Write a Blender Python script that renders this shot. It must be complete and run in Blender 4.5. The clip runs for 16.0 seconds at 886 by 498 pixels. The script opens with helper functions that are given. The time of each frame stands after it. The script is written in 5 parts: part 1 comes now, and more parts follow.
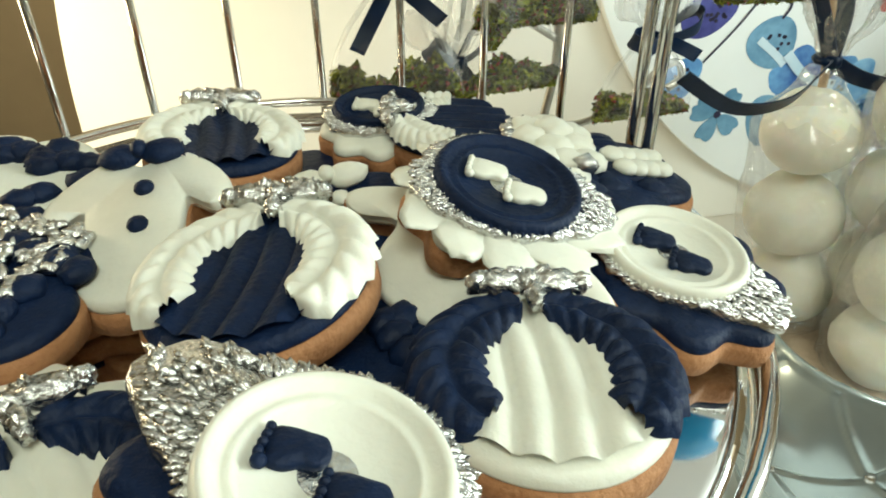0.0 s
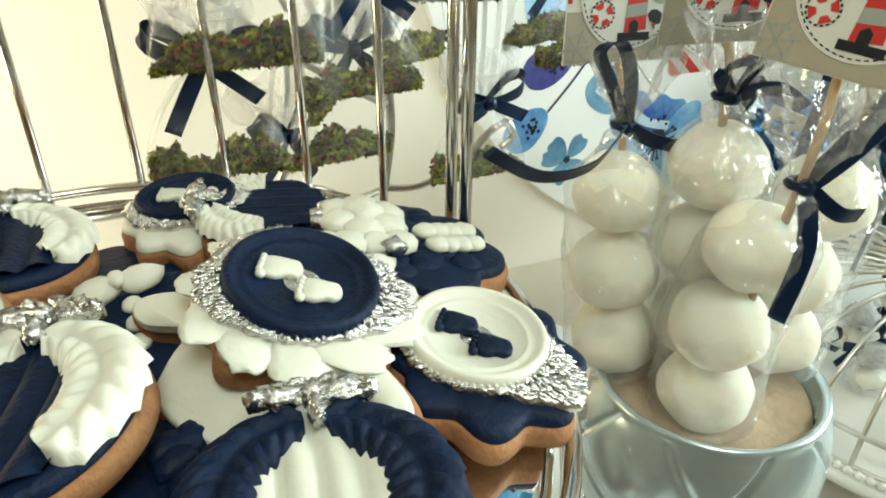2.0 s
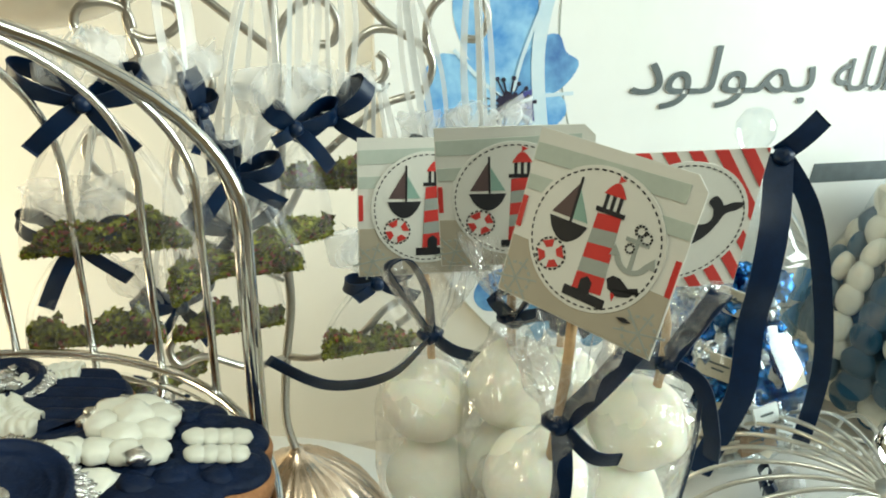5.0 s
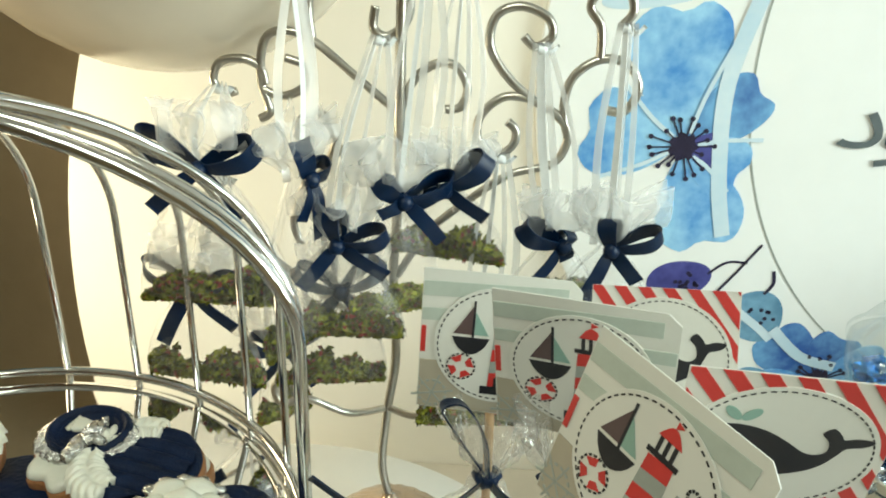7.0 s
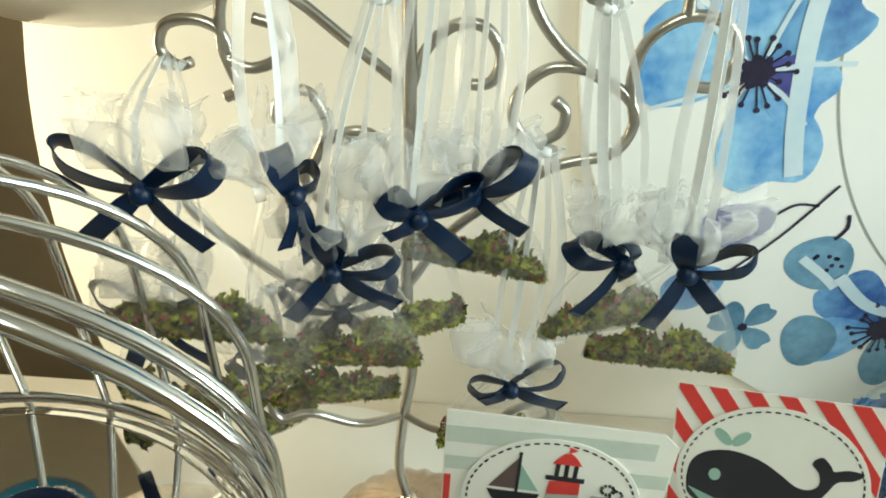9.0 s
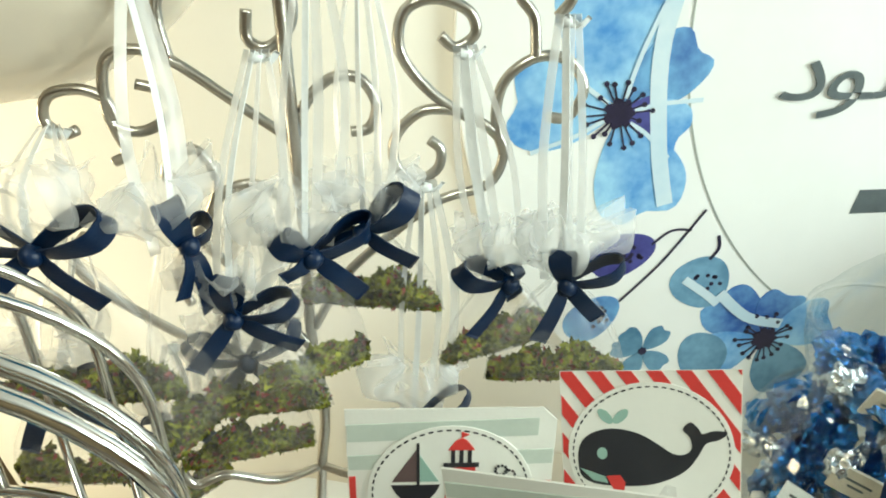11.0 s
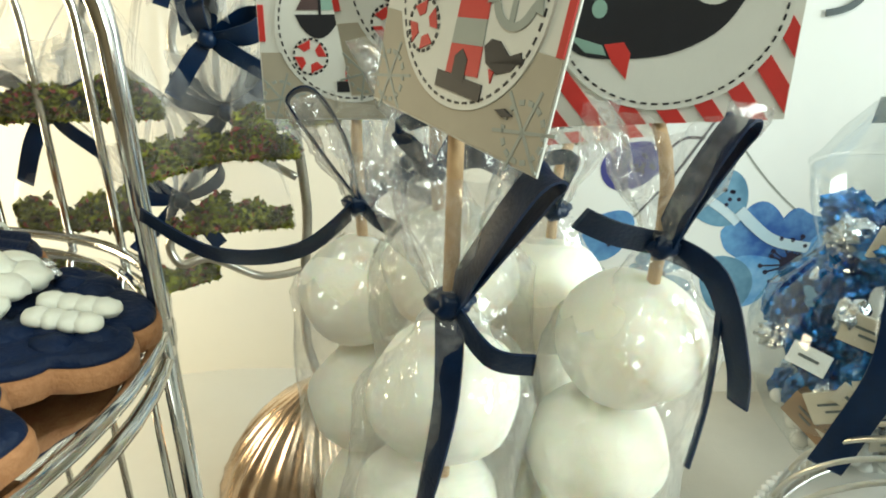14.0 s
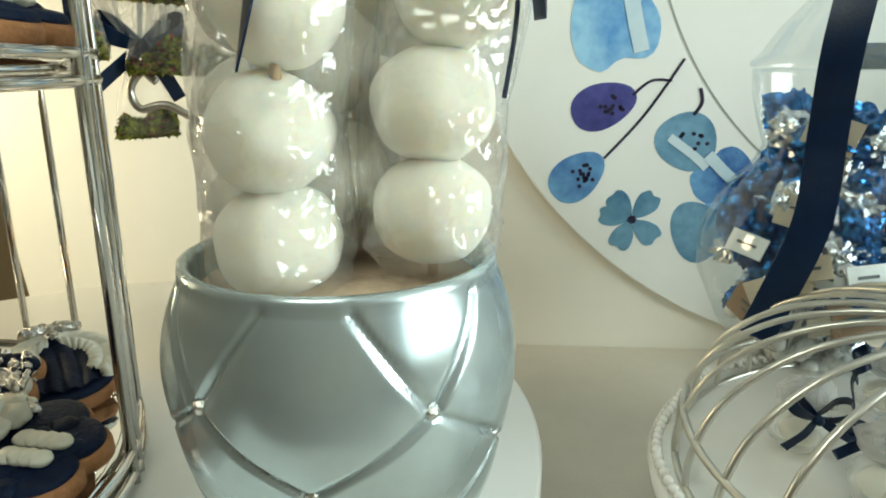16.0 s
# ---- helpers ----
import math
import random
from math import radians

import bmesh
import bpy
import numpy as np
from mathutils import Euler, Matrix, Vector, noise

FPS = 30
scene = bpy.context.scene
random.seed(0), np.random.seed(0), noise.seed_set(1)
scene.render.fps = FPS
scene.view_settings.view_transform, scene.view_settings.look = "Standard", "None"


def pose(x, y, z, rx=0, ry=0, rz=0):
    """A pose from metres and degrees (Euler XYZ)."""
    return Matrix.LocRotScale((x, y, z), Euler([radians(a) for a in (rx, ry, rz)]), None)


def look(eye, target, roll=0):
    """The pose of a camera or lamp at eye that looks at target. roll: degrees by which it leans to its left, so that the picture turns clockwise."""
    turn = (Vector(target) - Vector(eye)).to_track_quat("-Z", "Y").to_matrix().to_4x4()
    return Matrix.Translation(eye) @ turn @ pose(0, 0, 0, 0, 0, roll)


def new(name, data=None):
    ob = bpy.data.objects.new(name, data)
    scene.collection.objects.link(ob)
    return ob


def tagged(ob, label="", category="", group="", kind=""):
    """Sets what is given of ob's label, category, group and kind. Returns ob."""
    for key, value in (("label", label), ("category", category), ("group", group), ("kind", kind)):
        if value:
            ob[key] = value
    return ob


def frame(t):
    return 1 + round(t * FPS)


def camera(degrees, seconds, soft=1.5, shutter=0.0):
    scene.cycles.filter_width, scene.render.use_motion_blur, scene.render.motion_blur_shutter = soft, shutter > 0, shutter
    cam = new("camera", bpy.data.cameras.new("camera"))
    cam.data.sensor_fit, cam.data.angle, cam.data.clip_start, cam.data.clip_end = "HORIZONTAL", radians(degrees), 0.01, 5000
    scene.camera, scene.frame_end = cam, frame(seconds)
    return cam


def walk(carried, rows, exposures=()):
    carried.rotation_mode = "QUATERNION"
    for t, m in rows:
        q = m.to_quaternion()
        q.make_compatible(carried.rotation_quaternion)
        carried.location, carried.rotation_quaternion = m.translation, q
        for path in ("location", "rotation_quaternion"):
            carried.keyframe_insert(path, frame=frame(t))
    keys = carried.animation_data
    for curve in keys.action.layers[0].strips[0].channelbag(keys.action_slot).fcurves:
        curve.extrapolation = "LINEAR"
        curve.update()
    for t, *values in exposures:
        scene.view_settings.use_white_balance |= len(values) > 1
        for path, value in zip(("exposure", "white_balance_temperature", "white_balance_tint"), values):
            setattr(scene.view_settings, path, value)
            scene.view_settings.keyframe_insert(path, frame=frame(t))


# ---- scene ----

# ---- the camera and its path ----
cam = camera(65.5, 16.0, soft=1.9)
PATH = [
    (0, (0.0304, 0.0241, 1.2662), (0.0817, 0.2706, 1.1030), 0.09),
    (0.5, (0.0337, 0.0296, 1.2668), (0.0982, 0.2725, 1.1030), 0.35),
    (1, (0.0436, 0.0330, 1.2668), (0.1239, 0.2758, 1.1100), 0.09),
    (1.5, (0.0534, 0.0320, 1.2732), (0.1470, 0.2714, 1.1185), 1.45),
    (2, (0.0685, 0.0293, 1.2789), (0.1664, 0.2717, 1.1318), 0.55),
    (2.5, (0.0883, 0.0258, 1.2768), (0.1987, 0.2662, 1.1352), 1.49),
    (3, (0.1214, 0.0165, 1.2803), (0.2270, 0.2644, 1.1484), 1.03),
    (3.5, (0.1434, 0.0120, 1.2848), (0.2496, 0.2631, 1.1597), 1.33),
    (4, (0.1714, 0.0082, 1.2919), (0.2756, 0.2638, 1.1742), 1.30),
    (4.5, (0.1941, 0.0011, 1.3070), (0.2925, 0.2634, 1.1995), 1.57),
    (5, (0.2068, -0.0009, 1.3211), (0.2798, 0.2726, 1.2217), 0.88),
    (5.2, (0.2166, -0.0025, 1.3280), (0.2758, 0.2744, 1.2289), 0.73),
    (7.3, (0.2679, 0.0763, 1.4054), (0.2552, 0.3500, 1.2832), 2.73),
    (7.5, (0.2632, 0.0959, 1.4183), (0.2480, 0.3664, 1.2895), 2.60),
    (8, (0.2545, 0.1412, 1.4237), (0.2348, 0.3959, 1.2664), 2.38),
    (8.5, (0.2539, 0.1729, 1.4206), (0.2441, 0.4240, 1.2566), 3.12),
    (9, (0.2558, 0.1813, 1.4178), (0.2427, 0.4297, 1.2501), 1.63),
    (9.2, (0.2530, 0.1845, 1.4235), (0.2457, 0.4339, 1.2571), 2.07),
    (11.3, (0.2733, 0.1424, 1.4049), (0.2985, 0.4100, 1.2716), -0.44),
    (11.5, (0.2778, 0.1357, 1.3965), (0.3026, 0.4057, 1.2680), -0.75),
    (12, (0.2895, 0.1170, 1.3752), (0.3109, 0.3905, 1.2539), -0.71),
    (12.5, (0.2998, 0.0953, 1.3467), (0.3103, 0.3738, 1.2357), 0.13),
    (13, (0.3005, 0.0787, 1.3032), (0.2968, 0.3569, 1.1911), -0.75),
    (13.5, (0.3064, 0.0707, 1.2678), (0.3017, 0.3494, 1.1568), -0.80),
    (14, (0.3211, 0.0551, 1.2375), (0.3168, 0.3357, 1.1314), -1.57),
    (14.5, (0.3362, 0.0367, 1.2018), (0.3351, 0.3215, 1.1073), -2.76),
    (15, (0.3485, 0.0229, 1.1651), (0.3408, 0.3090, 1.0752), -3.31),
    (15.5, (0.3653, 0.0091, 1.1313), (0.3501, 0.2969, 1.0482), -2.49),
    (16, (0.3924, -0.0126, 1.0972), (0.3734, 0.2765, 1.0193), -0.19),
]
walk(cam, [(t, look(eye, target, roll)) for t, eye, target, roll in PATH],
     exposures=[(t, e, 6500, 2) for t, e in ((0.0, 0.42), (0.5, 0.82), (1.0, 0.68), (1.5, 0.72), (2.0, 0.5), (2.5, 0.45), (3.0, 0.55), (4.0, -0.15), (4.5, -0.08), (5.2, 0.36), (7.5, 0.25), (9.0, 0.15), (11.5, 0.45), (12.5, 0.43), (13.0, 0.66), (13.5, 0.75), (14.0, 0.33), (14.5, -0.5), (15.0, -0.5), (15.5, -0.18), (16.0, 0.02))])

# ---- light ----
world = bpy.data.worlds.new("room_daylight")
scene.world = world
world.use_nodes = True
wn = world.node_tree
sky = wn.nodes.new("ShaderNodeTexSky")
sky.sky_type, sky.sun_disc, sky.sun_elevation, sky.sun_rotation = "NISHITA", False, radians(38), radians(120)
wn.links.new(sky.outputs[0], wn.nodes["Background"].inputs[0])
wn.nodes["Background"].inputs[1].default_value = 0.10


def area_light(name, eye, target, w, h, watts, colour):
    data = bpy.data.lights.new(name, "AREA")
    data.shape, data.size, data.size_y, data.energy, data.color = "RECTANGLE", w, h, watts, colour
    ob = new(name, data)
    ob.matrix_world = look(eye, target)
    return ob


# daylight of the window beside the table, and an unseen warm lamp assumed on its other side
area_light("window_light", (3.1, -0.6, 1.75), (0.4, 0.5, 1.1), 1.8, 1.5, 84, (0.89, 1.0, 0.98))
# soft overhead fill, added to brighten the tops; no fitting hangs there
area_light("overhead_fill", (0.1, -0.55, 2.5), (0.2, 0.3, 1.0), 0.7, 0.7, 13, (0.97, 1.0, 0.88))
# added out of view to give the left of the board its warm glow
area_light("warm_side_light", (-0.46, 0.58, 1.16), (0.25, 0.80, 1.02), 0.22, 0.22, 2.7, (1.0, 0.82, 0.54))

# ---- kit: the plan is in decimetres, its origin under the first eye, z = 0 there is 1.19 m above the floor ----
U, Z0 = 0.1, 1.19


def at(x, y, z, rx=0, ry=0, rz=0):
    return pose(x * U, y * U, z * U + Z0, rx, ry, rz)


def thing(name, label, category, m, group="", kind=""):
    ob = new(name)
    ob.empty_display_size = 0.02
    ob.matrix_world = m
    return tagged(ob, label, category, group, kind)


def part(name, bm, material, parent, label="", smooth=True, kind=""):
    me = bpy.data.meshes.new(name)
    bm.normal_update()
    bm.to_mesh(me)
    bm.free()
    me.transform(Matrix.Scale(U, 4))
    me.materials.append(material)
    for p in me.polygons:
        p.use_smooth = smooth
    ob = new(name, me)
    ob.parent = parent
    return tagged(ob, label, "", "", kind)


def whole(name, bm, material, label, category, m, group="", kind="", smooth=True):
    ob = part(name, bm, material, None, "", smooth)
    ob.matrix_world = m
    return tagged(ob, label, category, group, kind)


def smooth_line(pts, steps=6, closed=False):
    """A Catmull-Rom line through the points."""
    p = [Vector(q) for q in pts]
    n, out = len(p), []
    for i in range(n if closed else n - 1):
        a, b, c, d = (p[(i + k) % n] if closed else p[min(max(i + k, 0), n - 1)] for k in (-1, 0, 1, 2))
        for s in range(steps):
            t = s / steps
            out.append(0.5 * ((2 * b) + (c - a) * t + (2 * a - 5 * b + 4 * c - d) * t * t + (3 * b - a - 3 * c + d) * t ** 3))
    if not closed:
        out.append(p[-1])
    return out


def tube(bm, pts, r, n=8, closed=False, r_end=None):
    rings, up, m = [], None, len(pts)
    for i, p in enumerate(pts):
        a, b = (pts[(i - 1) % m], pts[(i + 1) % m]) if closed else (pts[max(i - 1, 0)], pts[min(i + 1, m - 1)])
        d = (Vector(b) - Vector(a)).normalized()
        if up is None:
            up = d.orthogonal().normalized()
        up = (up - d * up.dot(d)).normalized()
        side = d.cross(up)
        rr = r if r_end is None else r + (r_end - r) * i / (m - 1)
        rings.append([bm.verts.new(Vector(p) + rr * (math.cos(k * 2 * math.pi / n) * up + math.sin(k * 2 * math.pi / n) * side)) for k in range(n)])
    for i in range(m if closed else m - 1):
        a, b = rings[i], rings[(i + 1) % m]
        for k in range(n):
            bm.faces.new((a[k], a[(k + 1) % n], b[(k + 1) % n], b[k]))
    if not closed:
        bm.faces.new(rings[0][::-1])
        bm.faces.new(rings[-1])
    return bm


def lathe(bm, prof, n=48, at_xy=(0, 0), wobble=None, a0=0.0, a1=2 * math.pi):
    """A body of revolution from (radius, height) pairs."""
    whole_turn = abs(a1 - a0 - 2 * math.pi) < 1e-6
    cols = n if whole_turn else n + 1
    rings = []
    for r, z in prof:
        ring = []
        for k in range(cols):
            a = a0 + (a1 - a0) * k / n
            rr = r * (wobble(a, z) if wobble else 1)
            ring.append(bm.verts.new((at_xy[0] + rr * math.cos(a), at_xy[1] + rr * math.sin(a), z)))
        rings.append(ring)
    for a, b in zip(rings, rings[1:]):
        for k in range(n if whole_turn else n):
            j = (k + 1) % cols
            bm.faces.new((a[k], a[j], b[j], b[k]))
    return rings


def capped(bm, prof, n=48, **kw):
    rings = lathe(bm, prof, n, **kw)
    bm.faces.new(rings[0][::-1])
    bm.faces.new(rings[-1])
    return bm


def slab(bm, outline, z0, z1, bevel=0.02, dome=0.0):
    """A flat piece with rounded upper edge from a 2D outline."""
    c = sum((Vector(p) for p in outline), Vector((0, 0))) / len(outline)
    size = max((Vector(p) - c).length for p in outline)
    rings = []
    for k, z in ((1 - 0.4 * bevel / size, z0), (1, z0 + 0.3 * bevel), (1, z1 - bevel), (1 - 0.3 * bevel / size, z1 - 0.3 * bevel), (1 - bevel / size, z1), (0.6, z1 + 0.8 * dome), (0.25, z1 + dome)):
        if k in (0.6, 0.25) and not dome:
            continue
        rings.append([bm.verts.new((c.x + (p[0] - c.x) * k, c.y + (p[1] - c.y) * k, z)) for p in outline])
    n = len(outline)
    for a, b in zip(rings, rings[1:]):
        for k in range(n):
            bm.faces.new((a[k], a[(k + 1) % n], b[(k + 1) % n], b[k]))
    bm.faces.new(rings[0][::-1])
    bm.faces.new(rings[-1])
    return bm


def oval(a, b, n=48, cx=0.0, cy=0.0, lobes=0, deep=0.0, turn=0.0):
    out = []
    for k in range(n):
        t = 2 * math.pi * k / n
        s = 1 + deep * math.cos(lobes * t) if lobes else 1
        x, y = a * s * math.cos(t), b * s * math.sin(t)
        out.append((cx + x * math.cos(turn) - y * math.sin(turn), cy + x * math.sin(turn) + y * math.cos(turn)))
    return out


def blob(bm, c, r, seed=0, rough=0.12, sub=2, turn=None, freq=2.2):
    """A lump: an icosphere with radii r, pushed about by noise."""
    made = bmesh.ops.create_icosphere(bm, subdivisions=sub, radius=1.0)["verts"]
    for v in made:
        k = 1 + rough * noise.noise(v.co * freq + Vector((seed * 7.3, seed * 3.1, seed)))
        q = Vector((v.co.x * r[0] * k, v.co.y * r[1] * k, v.co.z * r[2] * k))
        v.co = (turn @ q if turn else q) + Vector(c)
    return bm


def ribbon(bm, pts, wide, across, thick=0.006, twist=None):
    """A flat band along a line; across is the way of its width (one vector, or one for each end)."""
    n = len(pts)
    top, low = [], []
    for i, p in enumerate(pts):
        t = i / (n - 1)
        d = (Vector(pts[min(i + 1, n - 1)]) - Vector(pts[max(i - 1, 0)])).normalized()
        w = Vector(across) if not isinstance(across[0], (tuple, Vector)) else Vector(across[0]).lerp(Vector(across[1]), t)
        w = (w - d * w.dot(d)).normalized()
        nrm = d.cross(w)
        ww = wide if not callable(wide) else wide(t)
        top.append([bm.verts.new(Vector(p) + w * ww * s + nrm * (thick + 0.03 * ww * (1 - abs(2 * s)))) for s in (-0.5, -0.17, 0.17, 0.5)])
        low.append([bm.verts.new(Vector(p) + w * ww * s - nrm * (thick - 0.03 * ww * (1 - abs(2 * s)))) for s in (-0.5, -0.17, 0.17, 0.5)])
    for i in range(n - 1):
        for k in range(3):
            bm.faces.new((top[i][k], top[i][k + 1], top[i + 1][k + 1], top[i + 1][k]))
            bm.faces.new((low[i][k], low[i + 1][k], low[i + 1][k + 1], low[i][k + 1]))
        for f in (bm.faces.new((top[i][0], top[i + 1][0], low[i + 1][0], low[i][0])), bm.faces.new((top[i][3], low[i][3], low[i + 1][3], top[i + 1][3]))):
            for e in f.edges:
                e.smooth = False
    bm.faces.new((*top[0], *low[0][::-1]))
    bm.faces.new((*top[-1][::-1], *low[-1]))
    return bm


def box(bm, x0, x1, y0, y1, z0, z1):
    v = [bm.verts.new((x, y, z)) for z in (z0, z1) for x, y in ((x0, y0), (x1, y0), (x1, y1), (x0, y1))]
    for f in ((3, 2, 1, 0), (4, 5, 6, 7), (0, 1, 5, 4), (1, 2, 6, 5), (2, 3, 7, 6), (3, 0, 4, 7)):
        bm.faces.new([v[i] for i in f])
    return bm


B = bmesh.new

# ---- materials ----


def mat(name, colour, rough=0.5, metal=0.0, vary=0.06, scale=40.0, bump=0.0, bscale=150.0, second=None, sub=0.0, coat=0.0, island=0.0, spec=0.5, obj=0.0):
    """Principled surface with grain at two scales; second: a colour that stains it; island: random shade from piece to piece."""
    m = bpy.data.materials.new(name)
    m.use_nodes = True
    nt = m.node_tree
    b = nt.nodes["Principled BSDF"]
    b.inputs["Roughness"].default_value, b.inputs["Metallic"].default_value = rough, metal
    b.inputs["Specular IOR Level"].default_value, b.inputs["Coat Weight"].default_value = spec, coat
    b.inputs["Subsurface Weight"].default_value = sub
    b.inputs["Subsurface Radius"].default_value, b.inputs["Subsurface Scale"].default_value = (1, 0.8, 0.6), 0.004
    tc = nt.nodes.new("ShaderNodeTexCoord")
    coarse, fine = nt.nodes.new("ShaderNodeTexNoise"), nt.nodes.new("ShaderNodeTexNoise")
    for n, s in ((coarse, scale), (fine, scale * 6)):
        n.inputs["Scale"].default_value, n.inputs["Detail"].default_value = s, 4
        nt.links.new(tc.outputs["Object"], n.inputs["Vector"])
    mix = nt.nodes.new("ShaderNodeMix")
    mix.data_type = "RGBA"
    dark = [max(c * (1 - 2.2 * vary), 0) for c in colour] if second is None else second
    mix.inputs["A"].default_value, mix.inputs["B"].default_value = (*dark, 1), (*colour, 1)
    ramp = nt.nodes.new("ShaderNodeMapRange")
    ramp.inputs["From Min"].default_value, ramp.inputs["From Max"].default_value = (0.3, 0.65)
    add = nt.nodes.new("ShaderNodeMath")
    add.operation = "MULTIPLY_ADD"
    nt.links.new(fine.outputs[0], add.inputs[0])
    add.inputs[1].default_value = 0.35
    nt.links.new(coarse.outputs[0], add.inputs[2])
    sub_ = nt.nodes.new("ShaderNodeMath")
    sub_.operation, sub_.inputs[1].default_value = "SUBTRACT", 0.17
    nt.links.new(add.outputs[0], sub_.inputs[0])
    nt.links.new(sub_.outputs[0], ramp.inputs["Value"])
    nt.links.new(ramp.outputs[0], mix.inputs["Factor"])
    last = mix.outputs["Result"]
    if island or obj:
        hsv = nt.nodes.new("ShaderNodeHueSaturation")
        rnd = nt.nodes.new("ShaderNodeNewGeometry" if island else "ShaderNodeObjectInfo")
        mr = nt.nodes.new("ShaderNodeMapRange")
        k = island or obj
        mr.inputs["To Min"].default_value, mr.inputs["To Max"].default_value = 1 - k, 1 + k
        nt.links.new(rnd.outputs["Random Per Island" if island else "Random"], mr.inputs["Value"])
        nt.links.new(mr.outputs[0], hsv.inputs["Value"])
        nt.links.new(last, hsv.inputs["Color"])
        last = hsv.outputs[0]
    nt.links.new(last, b.inputs["Base Color"])
    if bump:
        bn, tex = nt.nodes.new("ShaderNodeBump"), nt.nodes.new("ShaderNodeTexNoise")
        tex.inputs["Scale"].default_value, tex.inputs["Detail"].default_value = bscale, 5
        nt.links.new(tc.outputs["Object"], tex.inputs["Vector"])
        nt.links.new(tex.outputs[0], bn.inputs["Height"])
        bn.inputs["Strength"].default_value, bn.inputs["Distance"].default_value = bump, 0.002
        nt.links.new(bn.outputs[0], b.inputs["Normal"])
    return m


def clear(name, tint=(1, 1, 1), rough=0.03, gloss=0.06, edge=0.5, haze=0.0, crumple=0.0, cscale=60.0):
    """Thin clear film or glass: see-through, with gloss that grows to the edge and a little white haze."""
    m = bpy.data.materials.new(name)
    m.use_nodes = True
    nt = m.node_tree
    nt.nodes.remove(nt.nodes["Principled BSDF"])
    out = nt.nodes["Material Output"]
    see, shine, milk = nt.nodes.new("ShaderNodeBsdfTransparent"), nt.nodes.new("ShaderNodeBsdfGlossy"), nt.nodes.new("ShaderNodeBsdfDiffuse")
    trans = nt.nodes.new("ShaderNodeBsdfTranslucent")
    see.inputs[0].default_value = (*tint, 1)
    shine.inputs["Roughness"].default_value = rough
    milk.inputs[0].default_value = trans.inputs[0].default_value = (0.97, 0.98, 0.98, 1)
    lw, mr = nt.nodes.new("ShaderNodeLayerWeight"), nt.nodes.new("ShaderNodeMapRange")
    lw.inputs[0].default_value = 0.35
    mr.inputs["To Min"].default_value, mr.inputs["To Max"].default_value = gloss, edge
    nt.links.new(lw.outputs["Facing"], mr.inputs["Value"])
    first, soft, last = nt.nodes.new("ShaderNodeMixShader"), nt.nodes.new("ShaderNodeMixShader"), nt.nodes.new("ShaderNodeMixShader")
    nt.links.new(milk.outputs[0], soft.inputs[1])
    nt.links.new(trans.outputs[0], soft.inputs[2])
    first.inputs[0].default_value = haze
    nt.links.new(see.outputs[0], first.inputs[1])
    nt.links.new(soft.outputs[0], first.inputs[2])
    nt.links.new(mr.outputs[0], last.inputs[0])
    nt.links.new(first.outputs[0], last.inputs[1])
    nt.links.new(shine.outputs[0], last.inputs[2])
    nt.links.new(last.outputs[0], out.inputs[0])
    if crumple:
        tc, tex, bn = nt.nodes.new("ShaderNodeTexCoord"), nt.nodes.new("ShaderNodeTexNoise"), nt.nodes.new("ShaderNodeBump")
        tex.inputs["Scale"].default_value, tex.inputs["Detail"].default_value = cscale, 2
        nt.links.new(tc.outputs["Object"], tex.inputs["Vector"])
        nt.links.new(tex.outputs[0], bn.inputs["Height"])
        bn.inputs["Strength"].default_value, bn.inputs["Distance"].default_value = crumple, 0.011
        nt.links.new(bn.outputs[0], shine.inputs["Normal"])
    return m


NAVY = mat("navy_fondant", (0.0028, 0.0125, 0.046), 0.55, vary=0.2, scale=60, bump=0.45, bscale=380, spec=0.22)
WHITE = mat("white_fondant", (0.78, 0.77, 0.67), 0.42, vary=0.03, scale=50, bump=0.2, bscale=300, sub=0.12)
SILVER = mat("silver_leaf", (0.78, 0.78, 0.76), 0.2, metal=1.0, vary=0.1, scale=120, bump=0.8, bscale=330)
BISCUIT = mat("baked_biscuit", (0.42, 0.20, 0.085), 0.75, vary=0.12, scale=70, bump=0.5, bscale=500, second=(0.27, 0.11, 0.04))
CHROME = mat("chrome", (0.72, 0.71, 0.68), 0.12, metal=1.0, vary=0.04, scale=60)
NICKEL = mat("brushed_nickel", (0.52, 0.49, 0.44), 0.28, metal=1.0, vary=0.08, scale=70, bump=0.1, bscale=400)
COPPER = mat("champagne_metal", (0.62, 0.48, 0.36), 0.24, metal=1.0, vary=0.08, scale=70, bump=0.1, bscale=400)
MIRROR = mat("mirror_tray", (0.82, 0.82, 0.82), 0.04, metal=1.0, vary=0.03, scale=30)
VASE = mat("silver_glaze", (0.55, 0.65, 0.68), 0.24, metal=0.7, vary=0.05, scale=25, bump=0.05, bscale=90)
FOAM = mat("foam_filler", (0.55, 0.42, 0.30), 0.9, vary=0.15, scale=60, bump=0.5, bscale=300)
MALLOW = mat("white_marshmallow", (0.96, 0.925, 0.81), 0.8, vary=0.04, scale=22, bump=0.6, bscale=140, sub=0.85, spec=0.2)
MALLOW.node_tree.nodes["Principled BSDF"].inputs["Subsurface Scale"].default_value = 0.014
STICK = mat("wooden_stick", (0.55, 0.36, 0.19), 0.6, vary=0.12, scale=60, bump=0.2, bscale=300)
SATIN = mat("navy_satin", (0.001, 0.013, 0.047), 0.36, vary=0.12, scale=120, bump=0.12, bscale=700, spec=0.3)
SATIN_W = mat("white_satin", (0.82, 0.85, 0.86), 0.35, vary=0.04, scale=90, bump=0.1, bscale=500)
